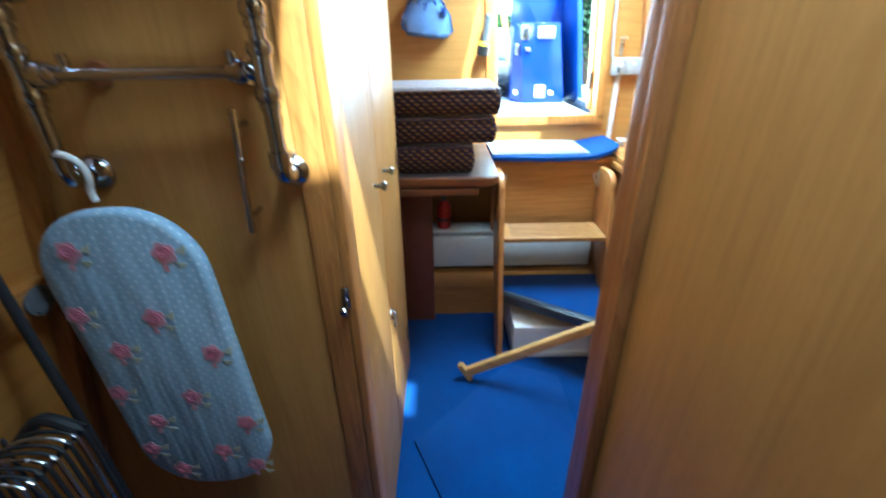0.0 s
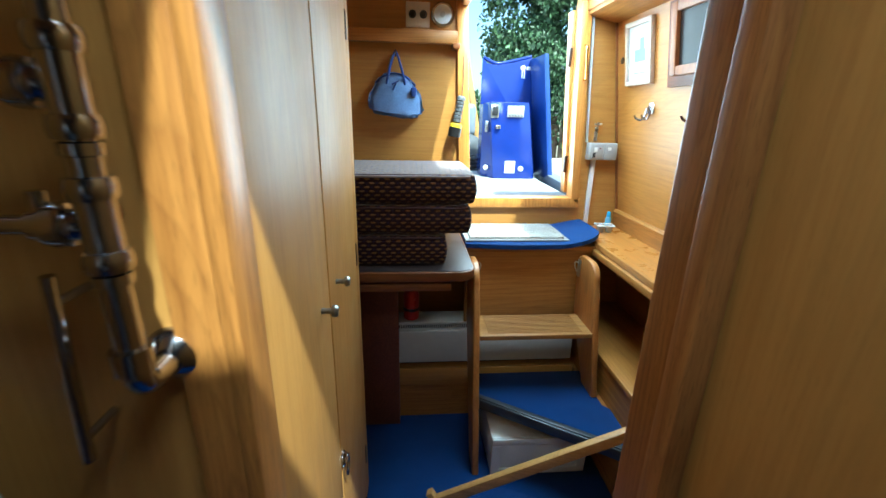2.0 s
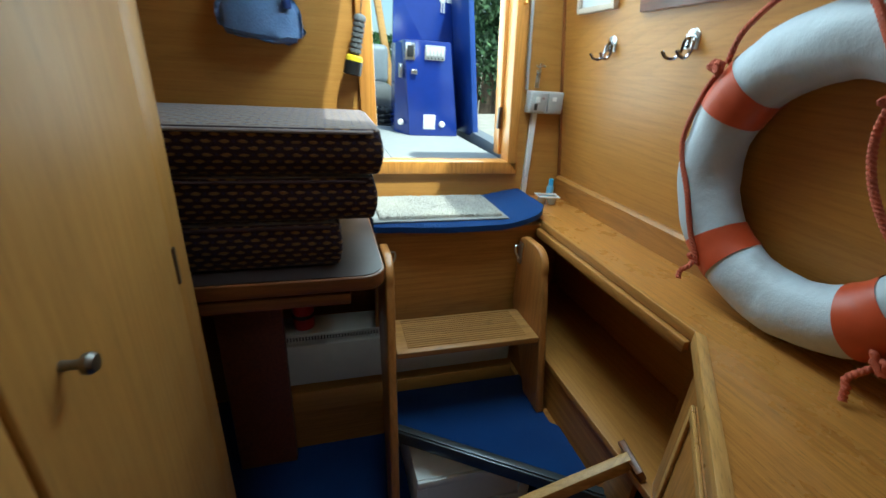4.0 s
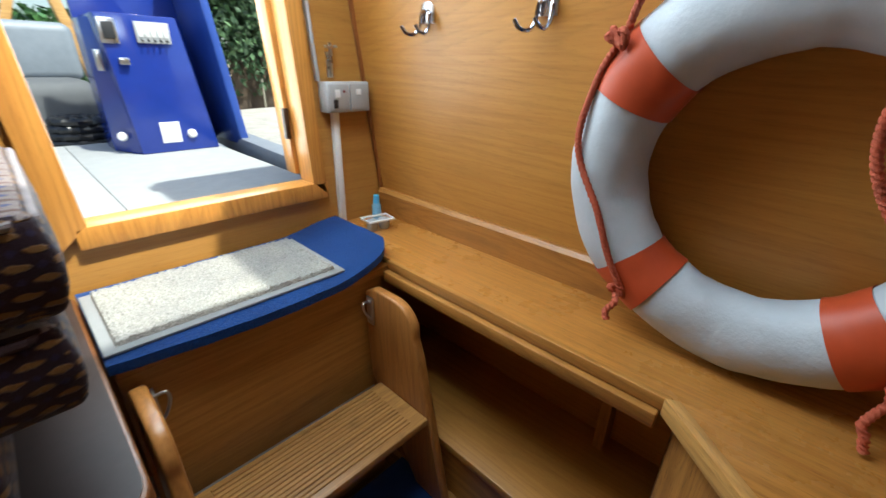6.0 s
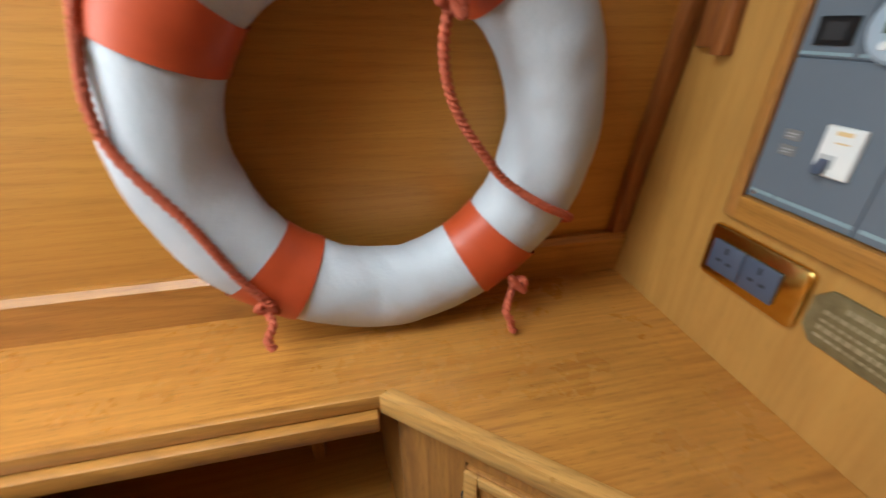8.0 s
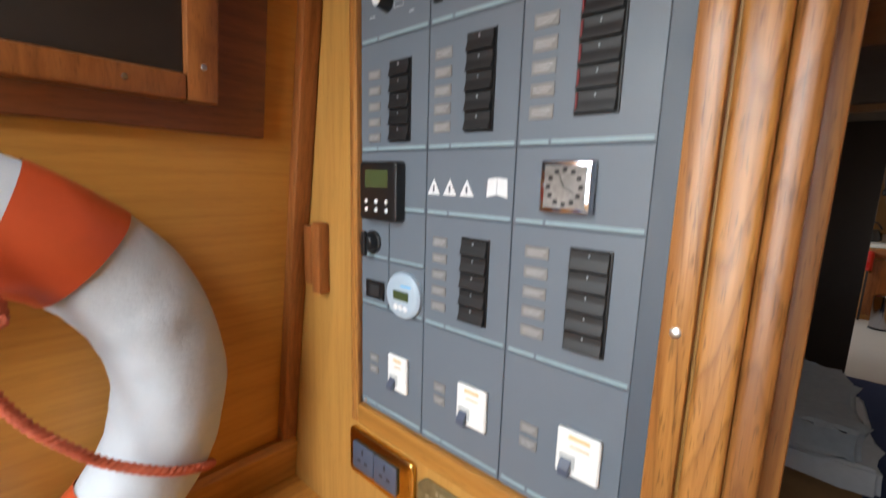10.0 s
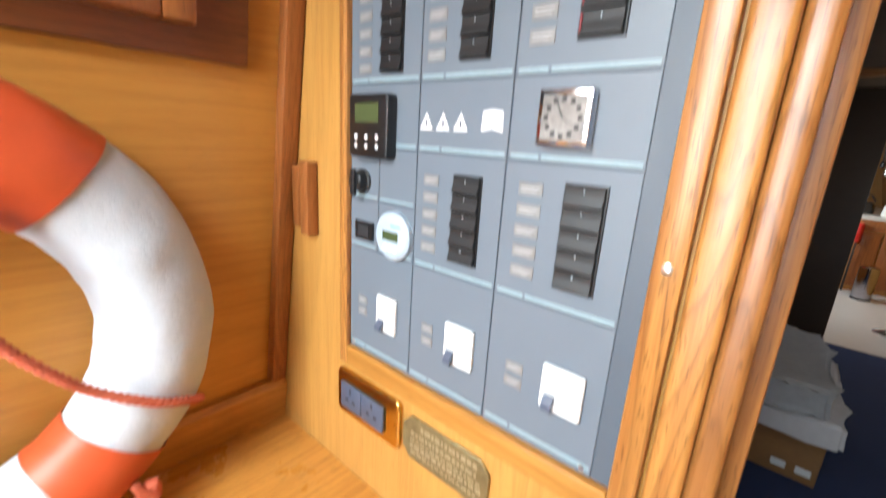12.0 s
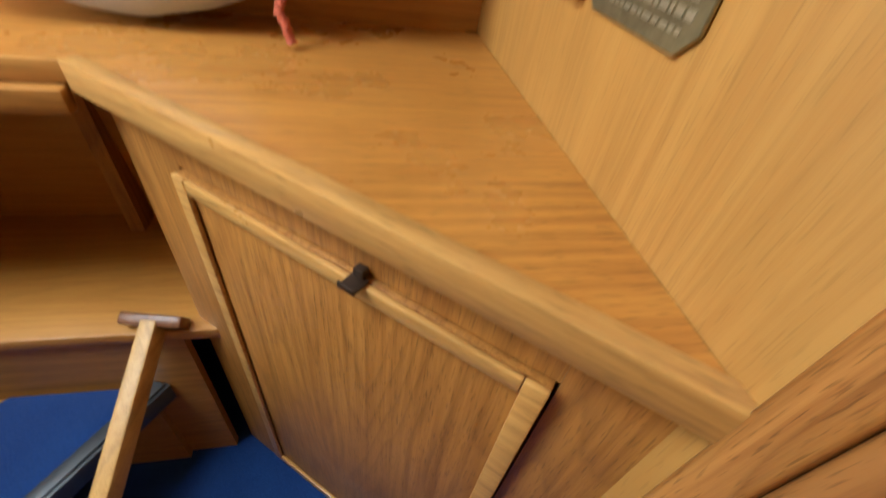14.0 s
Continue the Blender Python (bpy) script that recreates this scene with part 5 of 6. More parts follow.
part("frame", join(on_side(1.055, 1.090, 1.625, 1.850, 0.0165, 0.040, 0.003), on_side(1.865, 1.900, 1.625, 1.850, 0.0165, 0.040, 0.003), on_side(1.0905, 1.8645, 1.625, 1.655, 0.0165, 0.040, 0.003), on_side(1.0905, 1.8645, 1.820, 1.850, 0.0165, 0.040, 0.003)), trim_red, tv)
part("pane", on_side(1.0905, 1.8645, 1.6552, 1.8198, 0.017, 0.026), screen_dark, tv, "dark glossy pane")
for y, z in ((1.072, 1.665), (1.072, 1.79), (1.30, 1.640), (1.60, 1.640), (1.15, 1.640), (1.15, 1.835)):
    part("screw", lathe([(0, 0.0035), (0.001, 0.003)], (hull_r(z) - 0.040, y, z), (-1, 0, 0), 10), steel, tv)
solid("vent_plug", lathe([(0, 0.014), (0.003, 0.014), (0.005, 0.009)], (hull_r(1.72), 2.305, 1.72), (-1, 0, 0), 18), bronze, "small round dark vent in the cabin side", "vent", base=(hull_r(1.72), 2.305, 1.72))

# ---- things at the stern wall ----
sb = thing("socket_box", (1.2, END_Y, 1.28), "grey surface-mounted double socket box", "socket")
part("box", box(1.132, 1.268, END_Y - 0.042, END_Y - 0.001, 1.291, 1.368, 0.003), pale_grey, sb)
for x in (1.166, 1.232):
    f = part("faceplate", box(x - 0.030, x + 0.030, END_Y - 0.049, END_Y - 0.0425, 1.297, 1.363, 0.002), plain("dull_faceplate", (0.36, 0.36, 0.35), 0.45), sb)
    part("rocker", box(x - 0.014, x + 0.002, END_Y - 0.052, END_Y - 0.0492, 1.330 if x < 1.2 else 1.336, 1.350, 0.001), white_plastic, f)
part("rocker", box(1.147, 1.160, END_Y - 0.052, END_Y - 0.0492, 1.303, 1.325, 0.001), black, sb, "black switch")
part("lamp", box(1.178, 1.184, END_Y - 0.051, END_Y - 0.0492, 1.342, 1.348), led_red, sb)
solid("conduit", join(box(1.161, 1.181, END_Y - 0.019, END_Y - 0.001, SHELF + 0.001, 1.290, 0.003)), white_plastic, "white plastic cable conduit running down the stern wall", "conduit", base=(1.17, END_Y, SHELF))
solid("conduit", prism([(1.124, 1.369), (1.134, 1.369), (1.096, 1.90), (1.086, 1.90)], "y", END_Y - 0.014, END_Y - 0.001, 0.002), pale_grey, "grey cable conduit running up the door frame", "conduit", base=(1.13, END_Y, 1.37))
bo = thing("door_bolt", (1.17, END_Y, 1.38), "slim steel door bolt with a cross handle", "bolt")
part("bar", rod((1.170, END_Y - 0.012, 1.380), (1.172, END_Y - 0.012, 1.462), 0.0045), steel, bo)
part("handle", rod((1.155, END_Y - 0.014, 1.452), (1.190, END_Y - 0.014, 1.453), 0.0035), steel, bo)
part("plate", box(1.163, 1.178, END_Y - 0.006, END_Y - 0.001, 1.378, 1.44, 0.001), steel, bo)
dh = thing("grab_handle", (1.085, END_Y - 0.022, 1.63), "slim brass grab handle on the door post", "handle")
part("bar", tube(spline([(1.074, END_Y - 0.023, 1.64), (1.072, END_Y - 0.050, 1.65), (1.066, END_Y - 0.052, 1.71), (1.062, END_Y - 0.050, 1.77), (1.062, END_Y - 0.023, 1.78)], 8), 0.005, 10), brass, dh)
ov = thing("eyebrow_shelf", (0.2, END_Y, 1.76), "varnished fiddle shelf on the stern wall", "shelf")
part("board", box(-0.38, 0.498, END_Y - 0.060, END_Y - 0.001, 1.768, 1.786, 0.003), oak_x, ov)
part("lip", box(-0.38, 0.498, END_Y - 0.066, END_Y - 0.0605, 1.762, 1.812, 0.003), oak_x, ov)
part("end_bracket", box(0.478, 0.510, END_Y - 0.068, END_Y - 0.001, 1.745, 1.766, 0.004), trim_red, ov)
sp = thing("switch_plate", (0.33, END_Y, 1.83), "cream plate with two round sockets", "switch plate")
part("plate", box(0.283, 0.383, END_Y - 0.008, END_Y - 0.001, 1.830, 1.925, 0.003), plain("cream_plate", (0.62, 0.58, 0.48), 0.4), sp)
for x in (0.310, 0.356):
    part("socket", lathe([(0, 0.016), (0.003, 0.016), (0.004, 0.012), (0.010, 0.010)], (x, END_Y - 0.008, 1.878), (0, -1, 0), 20), black, sp)
gg = thing("gauge", (0.437, END_Y, 1.83), "round chrome-rimmed gauge with a white dial", "gauge")
part("rim", lathe([(0, 0.050), (0.012, 0.049), (0.020, 0.044), (0.021, 0.038), (0.012, 0.036)], (0.437, END_Y - 0.001, 1.879), (0, -1, 0), 32), chrome, gg)
part("dial", lathe([(0, 0.037), (0.001, 0.037)], (0.437, END_Y - 0.0225, 1.879), (0, -1, 0), 32), paper, gg)
part("boss", lathe([(0, 0.012), (0.003, 0.010)], (0.437, END_Y - 0.0238, 1.879), (0, -1, 0), 20), pale_grey, gg)

bag = thing("handbag", (0.237, END_Y, 1.48), "small blue canvas handbag hanging from a hook", "bag")
bb = box(0.137, 0.337, END_Y - 0.095, END_Y - 0.003, 1.478, 1.632)
bmesh.ops.subdivide_edges(bb, edges=bb.edges[:], cuts=10, use_grid_fill=True)
for v in bb.verts:
    t = (v.co.z - 1.478) / 0.154
    u = (v.co.x - 0.237) / 0.10
    v.co.x = 0.237 + 0.10 * u * (0.98 + 0.18 * math.sin(math.pi * min(1.0, 0.25 + 0.9 * t)) - 0.34 * t ** 3)
    v.co.y = END_Y - 0.003 + (v.co.y - (END_Y - 0.003)) * (1.0 - 0.66 * t * t) * (1 - 0.30 * u * u)
    v.co.z += 0.016 * (1 - u * u) * t - 0.010 * (1 - u * u) * (1 - t) - 0.010 * u * (1 - 0.4 * t)
    v.co += Vector((noise.noise(v.co * 17), min(0.0, noise.noise(v.co * 17 + Vector((5, 0, 0)))), noise.noise(v.co * 15))) * 0.009
bmesh.ops.bevel(bb, geom=[e for e in bb.edges if len(e.link_faces) == 2 and e.calc_face_angle(0) > 1.0], offset=0.013, segments=3, affect="EDGES")
part("body", bb, cloth_blue, bag, smooth=80)
part("seam", tube(spline([(0.150, END_Y - 0.030, 1.606), (0.190, END_Y - 0.040, 1.634), (0.237, END_Y - 0.042, 1.644), (0.285, END_Y - 0.040, 1.630), (0.322, END_Y - 0.030, 1.598)], 8), 0.004, 8), cloth_navy, bag, "navy zipped seam")
for dy in (0.028, 0.060):
    part("strap", tube(spline([(0.200, END_Y - dy, 1.600), (0.212, END_Y - dy, 1.66), (0.232, END_Y - 0.030, 1.722), (0.244, END_Y - 0.030, 1.722), (0.264, END_Y - dy, 1.66), (0.278, END_Y - dy, 1.598)], 8), 0.0052, 8), cloth_navy, bag, "navy carrying strap")
part("pocket", box(0.302, 0.326, END_Y - 0.090, END_Y - 0.070, 1.552, 1.588, 0.005), cloth_navy, bag)
part("bow", join(bar_between((0.222, END_Y - 0.078, 1.598), (0.252, END_Y - 0.082, 1.612), 0.012, 0.006, 0.002), bar_between((0.226, END_Y - 0.080, 1.575), (0.240, END_Y - 0.078, 1.602), 0.010, 0.006, 0.002)), cloth_navy, bag)
bh = thing("cup_hook", (0.238, END_Y, 1.72), "small dark hook holding the bag", "hook")
part("hook", tube(spline([(0.238, END_Y - 0.001, 1.738), (0.238, END_Y - 0.026, 1.738), (0.238, END_Y - 0.036, 1.722), (0.238, END_Y - 0.028, 1.712), (0.238, END_Y - 0.018, 1.716)], 6), 0.0025, 8), bronze, bh)

to = thing("torch", (0.50, END_Y - 0.045, 1.38), "black ribbed torch with a yellow band hanging on the stern wall", "torch")
ax = Vector((-0.030, 0, -0.172)).normalized()
o = Vector((0.524, END_Y - 0.045, 1.560))
prof = [(0.0, 0.010), (0.004, 0.016)]
for k in range(7):
    prof += [(0.010 + k * 0.015, 0.0185), (0.019 + k * 0.015, 0.0185), (0.020 + k * 0.015, 0.0150), (0.024 + k * 0.015, 0.0150)]
part("grip", lathe(prof, o, ax, 22), dark_rubber, to)
part("collar", lathe([(0.118, 0.021), (0.122, 0.026), (0.134, 0.027)], o, ax, 24), yellow, to, "yellow collar")
part("head", lathe([(0.1342, 0.028), (0.150, 0.029), (0.174, 0.029), (0.176, 0.024)], o, ax, 24), black, to)
part("loop", tube(spline([o + Vector((0, 0, 0.0)), o + Vector((0.006, 0.01, 0.08)), o + Vector((0.004, 0.03, 0.19)), o + Vector((-0.002, 0.0425, 0.20))], 8), 0.0018, 6), matt_black, to, "hanging cord")

bt = thing("bottle", (1.262, 2.300, SHELF), "small blue and clear plastic bottle", "bottle")
part("body", lathe([(0, 0.012), (0.002, 0.014), (0.050, 0.014), (0.058, 0.009)], (1.262, 2.300, SHELF + 0.0005), (0, 0, 1), 20), plain("pale_blue_label", (0.20, 0.45, 0.66), 0.3), bt)
part("cap", lathe([(0, 0.010), (0.024, 0.009), (0.026, 0.006)], (1.262, 2.300, SHELF + 0.059), (0, 0, 1), 18), sky_blue_plastic, bt)
ty2 = thing("tray", (1.222, 2.238, SHELF), "small clear plastic tray with compartments", "tray")
trm = plain("clear_tray_plastic", (0.42, 0.44, 0.45), 0.12, 0, 0.1, 60, 0.02)
part("rim", tube([(1.182, 2.272, SHELF + 0.034), (1.262, 2.256, SHELF + 0.034), (1.254, 2.206, SHELF + 0.034), (1.176, 2.222, SHELF + 0.034)], 0.0035, 8, True), white_plastic, ty2)
for cx, cy in ((1.200, 2.243), (1.238, 2.235)):
    part("cup", lathe([(0.0005, 0.012), (0.004, 0.015), (0.030, 0.018), (0.034, 0.018), (0.030, 0.016), (0.008, 0.012)], (cx, cy, SHELF), (0, 0, 1), 20), trm, ty2)

# ---- prop bar ----
pr = thing("prop_bar", (0.39, 1.55, FLOOR), "loose pale pine prop bar with a cross-piece at each end", "prop")
pa, pb = Vector((0.392, 1.556, 0.130)), Vector((1.090, 1.424, 0.562))
part("bar", bar_between(pa, pb, 0.026, 0.040, 0.004), pale_wood, pr)
dirp = (pb - pa).normalized()
sidep = dirp.cross(Vector((0, 0, 1))).normalized()
upp = sidep.cross(dirp)
part("foot", bar_between(pa - upp * 0.045 - dirp * 0.008 + Vector((0, 0, 0.006)), pa + upp * 0.050 - dirp * 0.008, 0.030, 0.026, 0.005, dirp), pale_wood, pr)
part("head", bar_between(pb - sidep * 0.048, pb + sidep * 0.048, 0.034, 0.020, 0.004, dirp), table_wood, pr, "dark padded head")

# ---- things by the towel rail ----
ty0 = 0.697
WALL = 0.750
tw = thing("towel_rail", (-0.07, WALL, 1.25), "tall chrome ladder towel rail of plumbed tube", "towel rail")
TX = (0.080, -0.216)
for x in TX:
    part("post", rod((x, ty0, 1.285), (x, ty0, 1.88), 0.0105, 18), chrome, tw)
    fl = part("elbow", join(tube(spline([(x, ty0, 1.300), (x, ty0 + 0.003, 1.282), (x, ty0 + 0.014, 1.272), (x, WALL - 0.002, 1.272)], 8), 0.0115, 16), lathe([(0, 0.0145), (0.020, 0.0145)], (x, ty0, 1.290), (0, 0, 1), 18)), chrome, tw)
    part("rose", lathe([(0, 0.027), (0.003, 0.0265), (0.010, 0.021), (0.016, 0.013)], (x, WALL - 0.0005, 1.272), (0, -1, 0), 28), chrome, fl, "round wall rose")
    for z in (1.408, 1.500, 1.596, 1.690, 1.785):
        part("tee", lathe([(-0.020, 0.0105), (-0.019, 0.0125), (0.019, 0.0125), (0.020, 0.0105)], (x, ty0, z), (0, 0, 1), 18), chrome, tw)
        for q in (-0.026, 0.026):
            part("nut", lathe([(-0.008, 0.0110), (-0.0075, 0.0145), (-0.003, 0.0158), (0.003, 0.0158), (0.0075, 0.0145), (0.008, 0.0110)], (x, ty0, z + q), (0, 0, 1), 16), chrome, tw, "chrome compression nut")
        part("olive", lathe([(-0.005, 0.0106), (-0.004, 0.0132), (0.004, 0.0132), (0.005, 0.0106)], (x, ty0, z - 0.040), (0, 0, 1), 18), chrome, tw)
        sgn = -1 if x > 0 else 1
        part("union", lathe([(0.008, 0.009), (0.012, 0.0115), (0.018, 0.0115), (0.019, 0.0155), (0.027, 0.0165), (0.032, 0.0155), (0.033, 0.0120), (0.042, 0.0115), (0.044, 0.008)], (x, ty0, z), (sgn, 0, 0), 14), chrome, tw)
for z in (1.408, 1.500, 1.596, 1.690, 1.785):
    part("crossbar", rod((TX[0] - 0.030, ty0, z), (TX[1] + 0.030, ty0, z), 0.0072, 16), chrome, tw)
for x in (0.044, -0.160):
    for z in (1.408, 1.785):
        wk = part("bracket", join(rod((x, ty0, z - 0.004), (x, WALL - 0.008, z - 0.002), 0.005, 12), rod((x, ty0, z - 0.004), (x, ty0, z + 0.024), 0.006, 12)), chrome, tw)
        part("pad", lathe([(0, 0.018), (0.007, 0.016), (0.009, 0.008)], (x, WALL - 0.0005, z - 0.002), (0, -1, 0), 20), trim_red, wk, "turned wooden pad")
ph = thing("pull_handle", (0.02, WALL, 1.19), "upright chrome pull handle", "handle")
part("bar", rod((0.022, 0.712, 1.364), (0.012, 0.712, 1.188), 0.005, 14), chrome, ph)
part("post", rod((0.020, 0.712, 1.340), (0.020, WALL - 0.0005, 1.340), 0.004, 12), chrome, ph)
part("post", rod((0.014, 0.712, 1.212), (0.014, WALL - 0.0005, 1.212), 0.004, 12), chrome, ph)
lk2 = thing("door_latch", (0.131, 0.738, 1.03), "small chrome latch on the bulkhead frame", "latch")
part("plate", box(0.124, 0.138, 0.732, 0.7375, 1.035, 1.075, 0.002), chrome, lk2)
part("knob", lathe([(0, 0.006), (0.010, 0.005), (0.016, 0.0075), (0.020, 0.005)], (0.129, 0.732, 1.038), (0, -1, 0), 16), chrome, lk2)

ib = thing("ironing_board", (-0.178, 0.70, 0.656), "small ironing board in a rose-print blue cover hanging by its hook", "ironing board")


def board_outline(grow=0.0):
    return [(x, y) for x, y in rounded(0.246 + grow, 0.575 + grow, 0.108, 10)]


tilt = Matrix.Translation((-0.170, 0.694, 0.948)) @ pose(0, 0, 0, 90, 0, 0) @ pose(0, 0, 0, 0, 0, 3)
bmib = prism(board_outline(), "z", -0.014, 0.014, 0.009, 3)
part("board", moved(bmib, tilt), floral_cotton, ib, smooth=60)
rnd = random.Random(3)
spots = [(-0.061, 0.23), (0.075, 0.219), (-0.098, 0.122), (0.019, 0.109), (-0.059, 0.05), (0.088, 0.034), (-0.100, -0.04), (0.023, -0.058), (-0.058, -0.111), (0.099, -0.126), (-0.096, -0.18), (0.036, -0.195), (-0.056, -0.239), (0.088, -0.238)]
for sx, sy in spots:
    m = tilt @ Matrix.Translation((sx, sy, 0.0145)) @ Matrix.Scale(1.15, 4)
    a = rnd.random() * 6
    rose = part("rose", moved(prism([(0.015 * (1 + 0.14 * math.cos(5 * q + a)) * math.cos(q), 0.015 * (1 + 0.14 * math.cos(5 * q + a)) * math.sin(q)) for q in [2 * math.pi * k / 20 for k in range(20)]], "z", 0, 0.0006), m), rose_pink, ib, "printed pink rose", smooth=0)
    part("swirl", moved(tube([(0.0105 * (1 - k / 26) * math.cos(k * 0.55), 0.0105 * (1 - k / 26) * math.sin(k * 0.55), 0.0006) for k in range(24)], 0.0012, 5), m), rose_deep, rose)
    part("stalk", moved(join(prism([(0.014, 0.002), (0.030, 0.010), (0.026, -0.004)], "z", 0, 0.0005), prism([(0.010, -0.012), (0.026, -0.016), (0.016, -0.022)], "z", 0, 0.0005)), m), leaf_print, rose)
    part("bud", moved(prism([(-0.004 + 0.004 * math.cos(q), -0.021 + 0.005 * math.sin(q)) for q in [2 * math.pi * k / 10 for k in range(10)]], "z", 0, 0.0005), m), rose_pink, rose)
part("hook", tube(spline([(-0.188, 0.696, 1.246), (-0.188, 0.694, 1.262), (-0.180, 0.690, 1.280), (-0.182, 0.688, 1.300), (-0.202, 0.690, 1.312), (-0.224, 0.694, 1.306)], 10), 0.0048, 10), white_plastic, ib, "white plastic hanging hook")

mop = thing("mop", (-0.30, 0.61, FLOOR), "black-handled mop leaning in the corner", "mop")
part("handle", rod((-0.3005, 0.620, 1.33), (-0.262, 0.620, 0.25), 0.0068, 14), matt_black, mop)
part("grip", lathe([(0, 0.006), (0.006, 0.0105), (0.07, 0.0120), (0.11, 0.0115), (0.120, 0.007)], (-0.301, 0.620, 1.342), (0.0385, 0, -1.08), 18), black, mop)
part("head", box(-0.37, -0.23, 0.56, 0.66, FLOOR, 0.26, 0.03), dark_rubber, mop)
air = thing("clothes_airer", (-0.31, 0.5, FLOOR), "folded black wire clothes airer with steel wires standing in for highlights", "clothes airer")
# every third wire is steel, in place of thin white highlights on dark wire
for k in range(8):
    y = 0.585 - k * 0.0120
    part("wire", tube(spline([(-0.385, y, FLOOR), (-0.37, y - 0.008, 0.84), (-0.355, y - 0.010, 0.905), (-0.315, y - 0.004, 0.925), (-0.265, y, 0.912), (-0.245, y, 0.85), (-0.24, y, FLOOR)], 6), 0.0030, 8), steel if k % 3 == 1 else matt_black, air)
part("end_cap", tube(spline([(-0.365, 0.590, 0.890), (-0.315, 0.596, 0.935), (-0.258, 0.592, 0.915)], 6), 0.010, 10), matt_black, air)
solid("trim_port_rail", prism([(hull_l(1.055) - 0.01, 1.055), (hull_l(1.055) + 0.022, 1.055), (hull_l(1.118) + 0.022, 1.118), (hull_l(1.118) - 0.01, 1.118)], "y", -0.45, 0.721, 0.004), oak_y, "oak rail along the cabin side", kind="structure")
solid("rail_vent", lathe([(0, 0.024), (0.006, 0.024), (0.009, 0.019), (0.004, 0.015)], (hull_l(1.088) + 0.022, 0.690, 1.088), (1, 0, 0), 24), dark_rubber, "round dark grey socket on the side rail", "vent", base=(hull_l(1.088) + 0.02, 0.69, 1.088))
solid("floor_mat", prism([(0.176, 1.226), (0.585, 1.650), (0.800, 1.560), (0.800, 0.95), (0.300, 0.95)], "z", FLOOR + 0.0005, FLOOR + 0.010, 0.004), blue_carpet, "loose blue carpet offcut lying on the fitted carpet", "mat", base=(0.5, 1.2, FLOOR))

# ---- stern deck and console outside ----
DECK = 1.02
solid("stern_deck", join(box(-0.55, 0.7015, 2.4075, 3.98, DECK - 0.05, DECK, 0.002), box(0.7035, 1.262, 2.4075, 3.98, DECK - 0.05, DECK, 0.002)), deck_grey, "pale grey non-slip stern deck boards", kind="structure")
solid("deck_gutter", prism([(1.268, 2.42), (1.36, 2.42), (1.47, 3.98), (1.372, 3.98)], "z", DECK - 0.05, DECK + 0.035, 0.008), gutter, "grey raised deck edge", kind="structure")
con = thing("steering_console", (1.07, 3.7, DECK), "glossy blue steel steering console with a raised back", "console")


def taper(b0, b1, t0, t1, z0, z1, y0, y1, bev=0.006):
    return prism([(b0, z0), (b1, z0), (t1, z1), (t0, z1)], "y", y0, y1, bev)


part("body", taper(0.925, 1.245, 0.880, 1.165, DECK, 1.572, 3.53, 3.86), blue_paint, con)
part("left_cheek", prism([(0.922, 3.54), (0.855, 3.70), (0.855, 3.86), (0.922, 3.86)], "z", DECK, 1.560, 0.006), blue_paint, con)
part("back", prism([(0.86, DECK), (1.42, DECK), (1.30, 1.90), (1.24, 1.905), (1.10, 1.870), (0.98, 1.850), (0.90, 1.862), (0.865, 1.90)], "y", 3.862, 3.90, 0.004), blue_paint, con)
part("side_wing", taper(1.345, 1.385, 1.235, 1.268, DECK, 1.895, 3.50, 3.861), blue_paint_worn, con)
part("hand_rail", tube(spline([(0.87, 3.88, 1.905), (0.98, 3.88, 1.862), (1.10, 3.88, 1.882), (1.25, 3.88, 1.918)], 8), 0.014, 12), blue_paint, con)
st = part("sticker", box(1.012, 1.090, 3.5265, 3.5295, 1.062, 1.152, 0.001), ink_white, con, "white label")
part("vent_cap", lathe([(0, 0.020), (0.010, 0.019), (0.016, 0.012)], (1.135, 3.5295, 1.095), (0, -1, 0), 20), white_plastic, con)
part("vent_cap", lathe([(0, 0.020), (0.010, 0.019), (0.016, 0.012)], (0.880, 3.60, 1.095), (-0.4, -1, 0), 20), white_plastic, con)
ip = part("instrument_panel", box(1.005, 1.130, 3.520, 3.529, 1.468, 1.548, 0.004), pale_grey, con, "pale instrument panel")
for k in range(5):
    part("gauge", box(1.013 + k * 0.0225, 1.031 + k * 0.0225, 3.5165, 3.5198, 1.490, 1.538, 0.002), white_plastic, ip)
    part("toggle", rod((1.022 + k * 0.0225, 3.519, 1.480), (1.022 + k * 0.0225, 3.505, 1.476), 0.004, 8), black, ip)
lt = part("lock_plate", box(0.885, 0.945, 3.520, 3.529, 1.462, 1.555, 0.004), steel, con, "steel lock plate")
part("inset", box(0.895, 0.935, 3.514, 3.5198, 1.478, 1.540, 0.003), matt_black, lt)
part("latch", box(0.925, 0.960, 3.510, 3.529, 1.385, 1.412, 0.003), steel, con, "small steel latch")
part("latch", box(0.862, 0.882, 3.58, 3.62, 1.36, 1.44, 0.003), steel, con, "small steel latch")
part("emblem", join(lathe([(0, 0.020), (0.004, 0.020), (0.004, 0.012)], (1.185, 3.8615, 1.835), (0, -1, 0), 20), box(1.176, 1.183, 3.856, 3.8612, 1.76, 1.82), box(1.193, 1.200, 3.856, 3.8612, 1.76, 1.82), box(1.212, 1.250, 3.856, 3.8612, 1.82, 1.845)), ink_white, con, "white badge")
sea = thing("deck_seat", (0.62, 4.5, DECK), "grey moulded plastic deck seat", "seat")
part("body", box(0.35, 0.95, 4.25, 4.75, 0.93, 1.30, 0.08, 4), dark_rubber, sea)
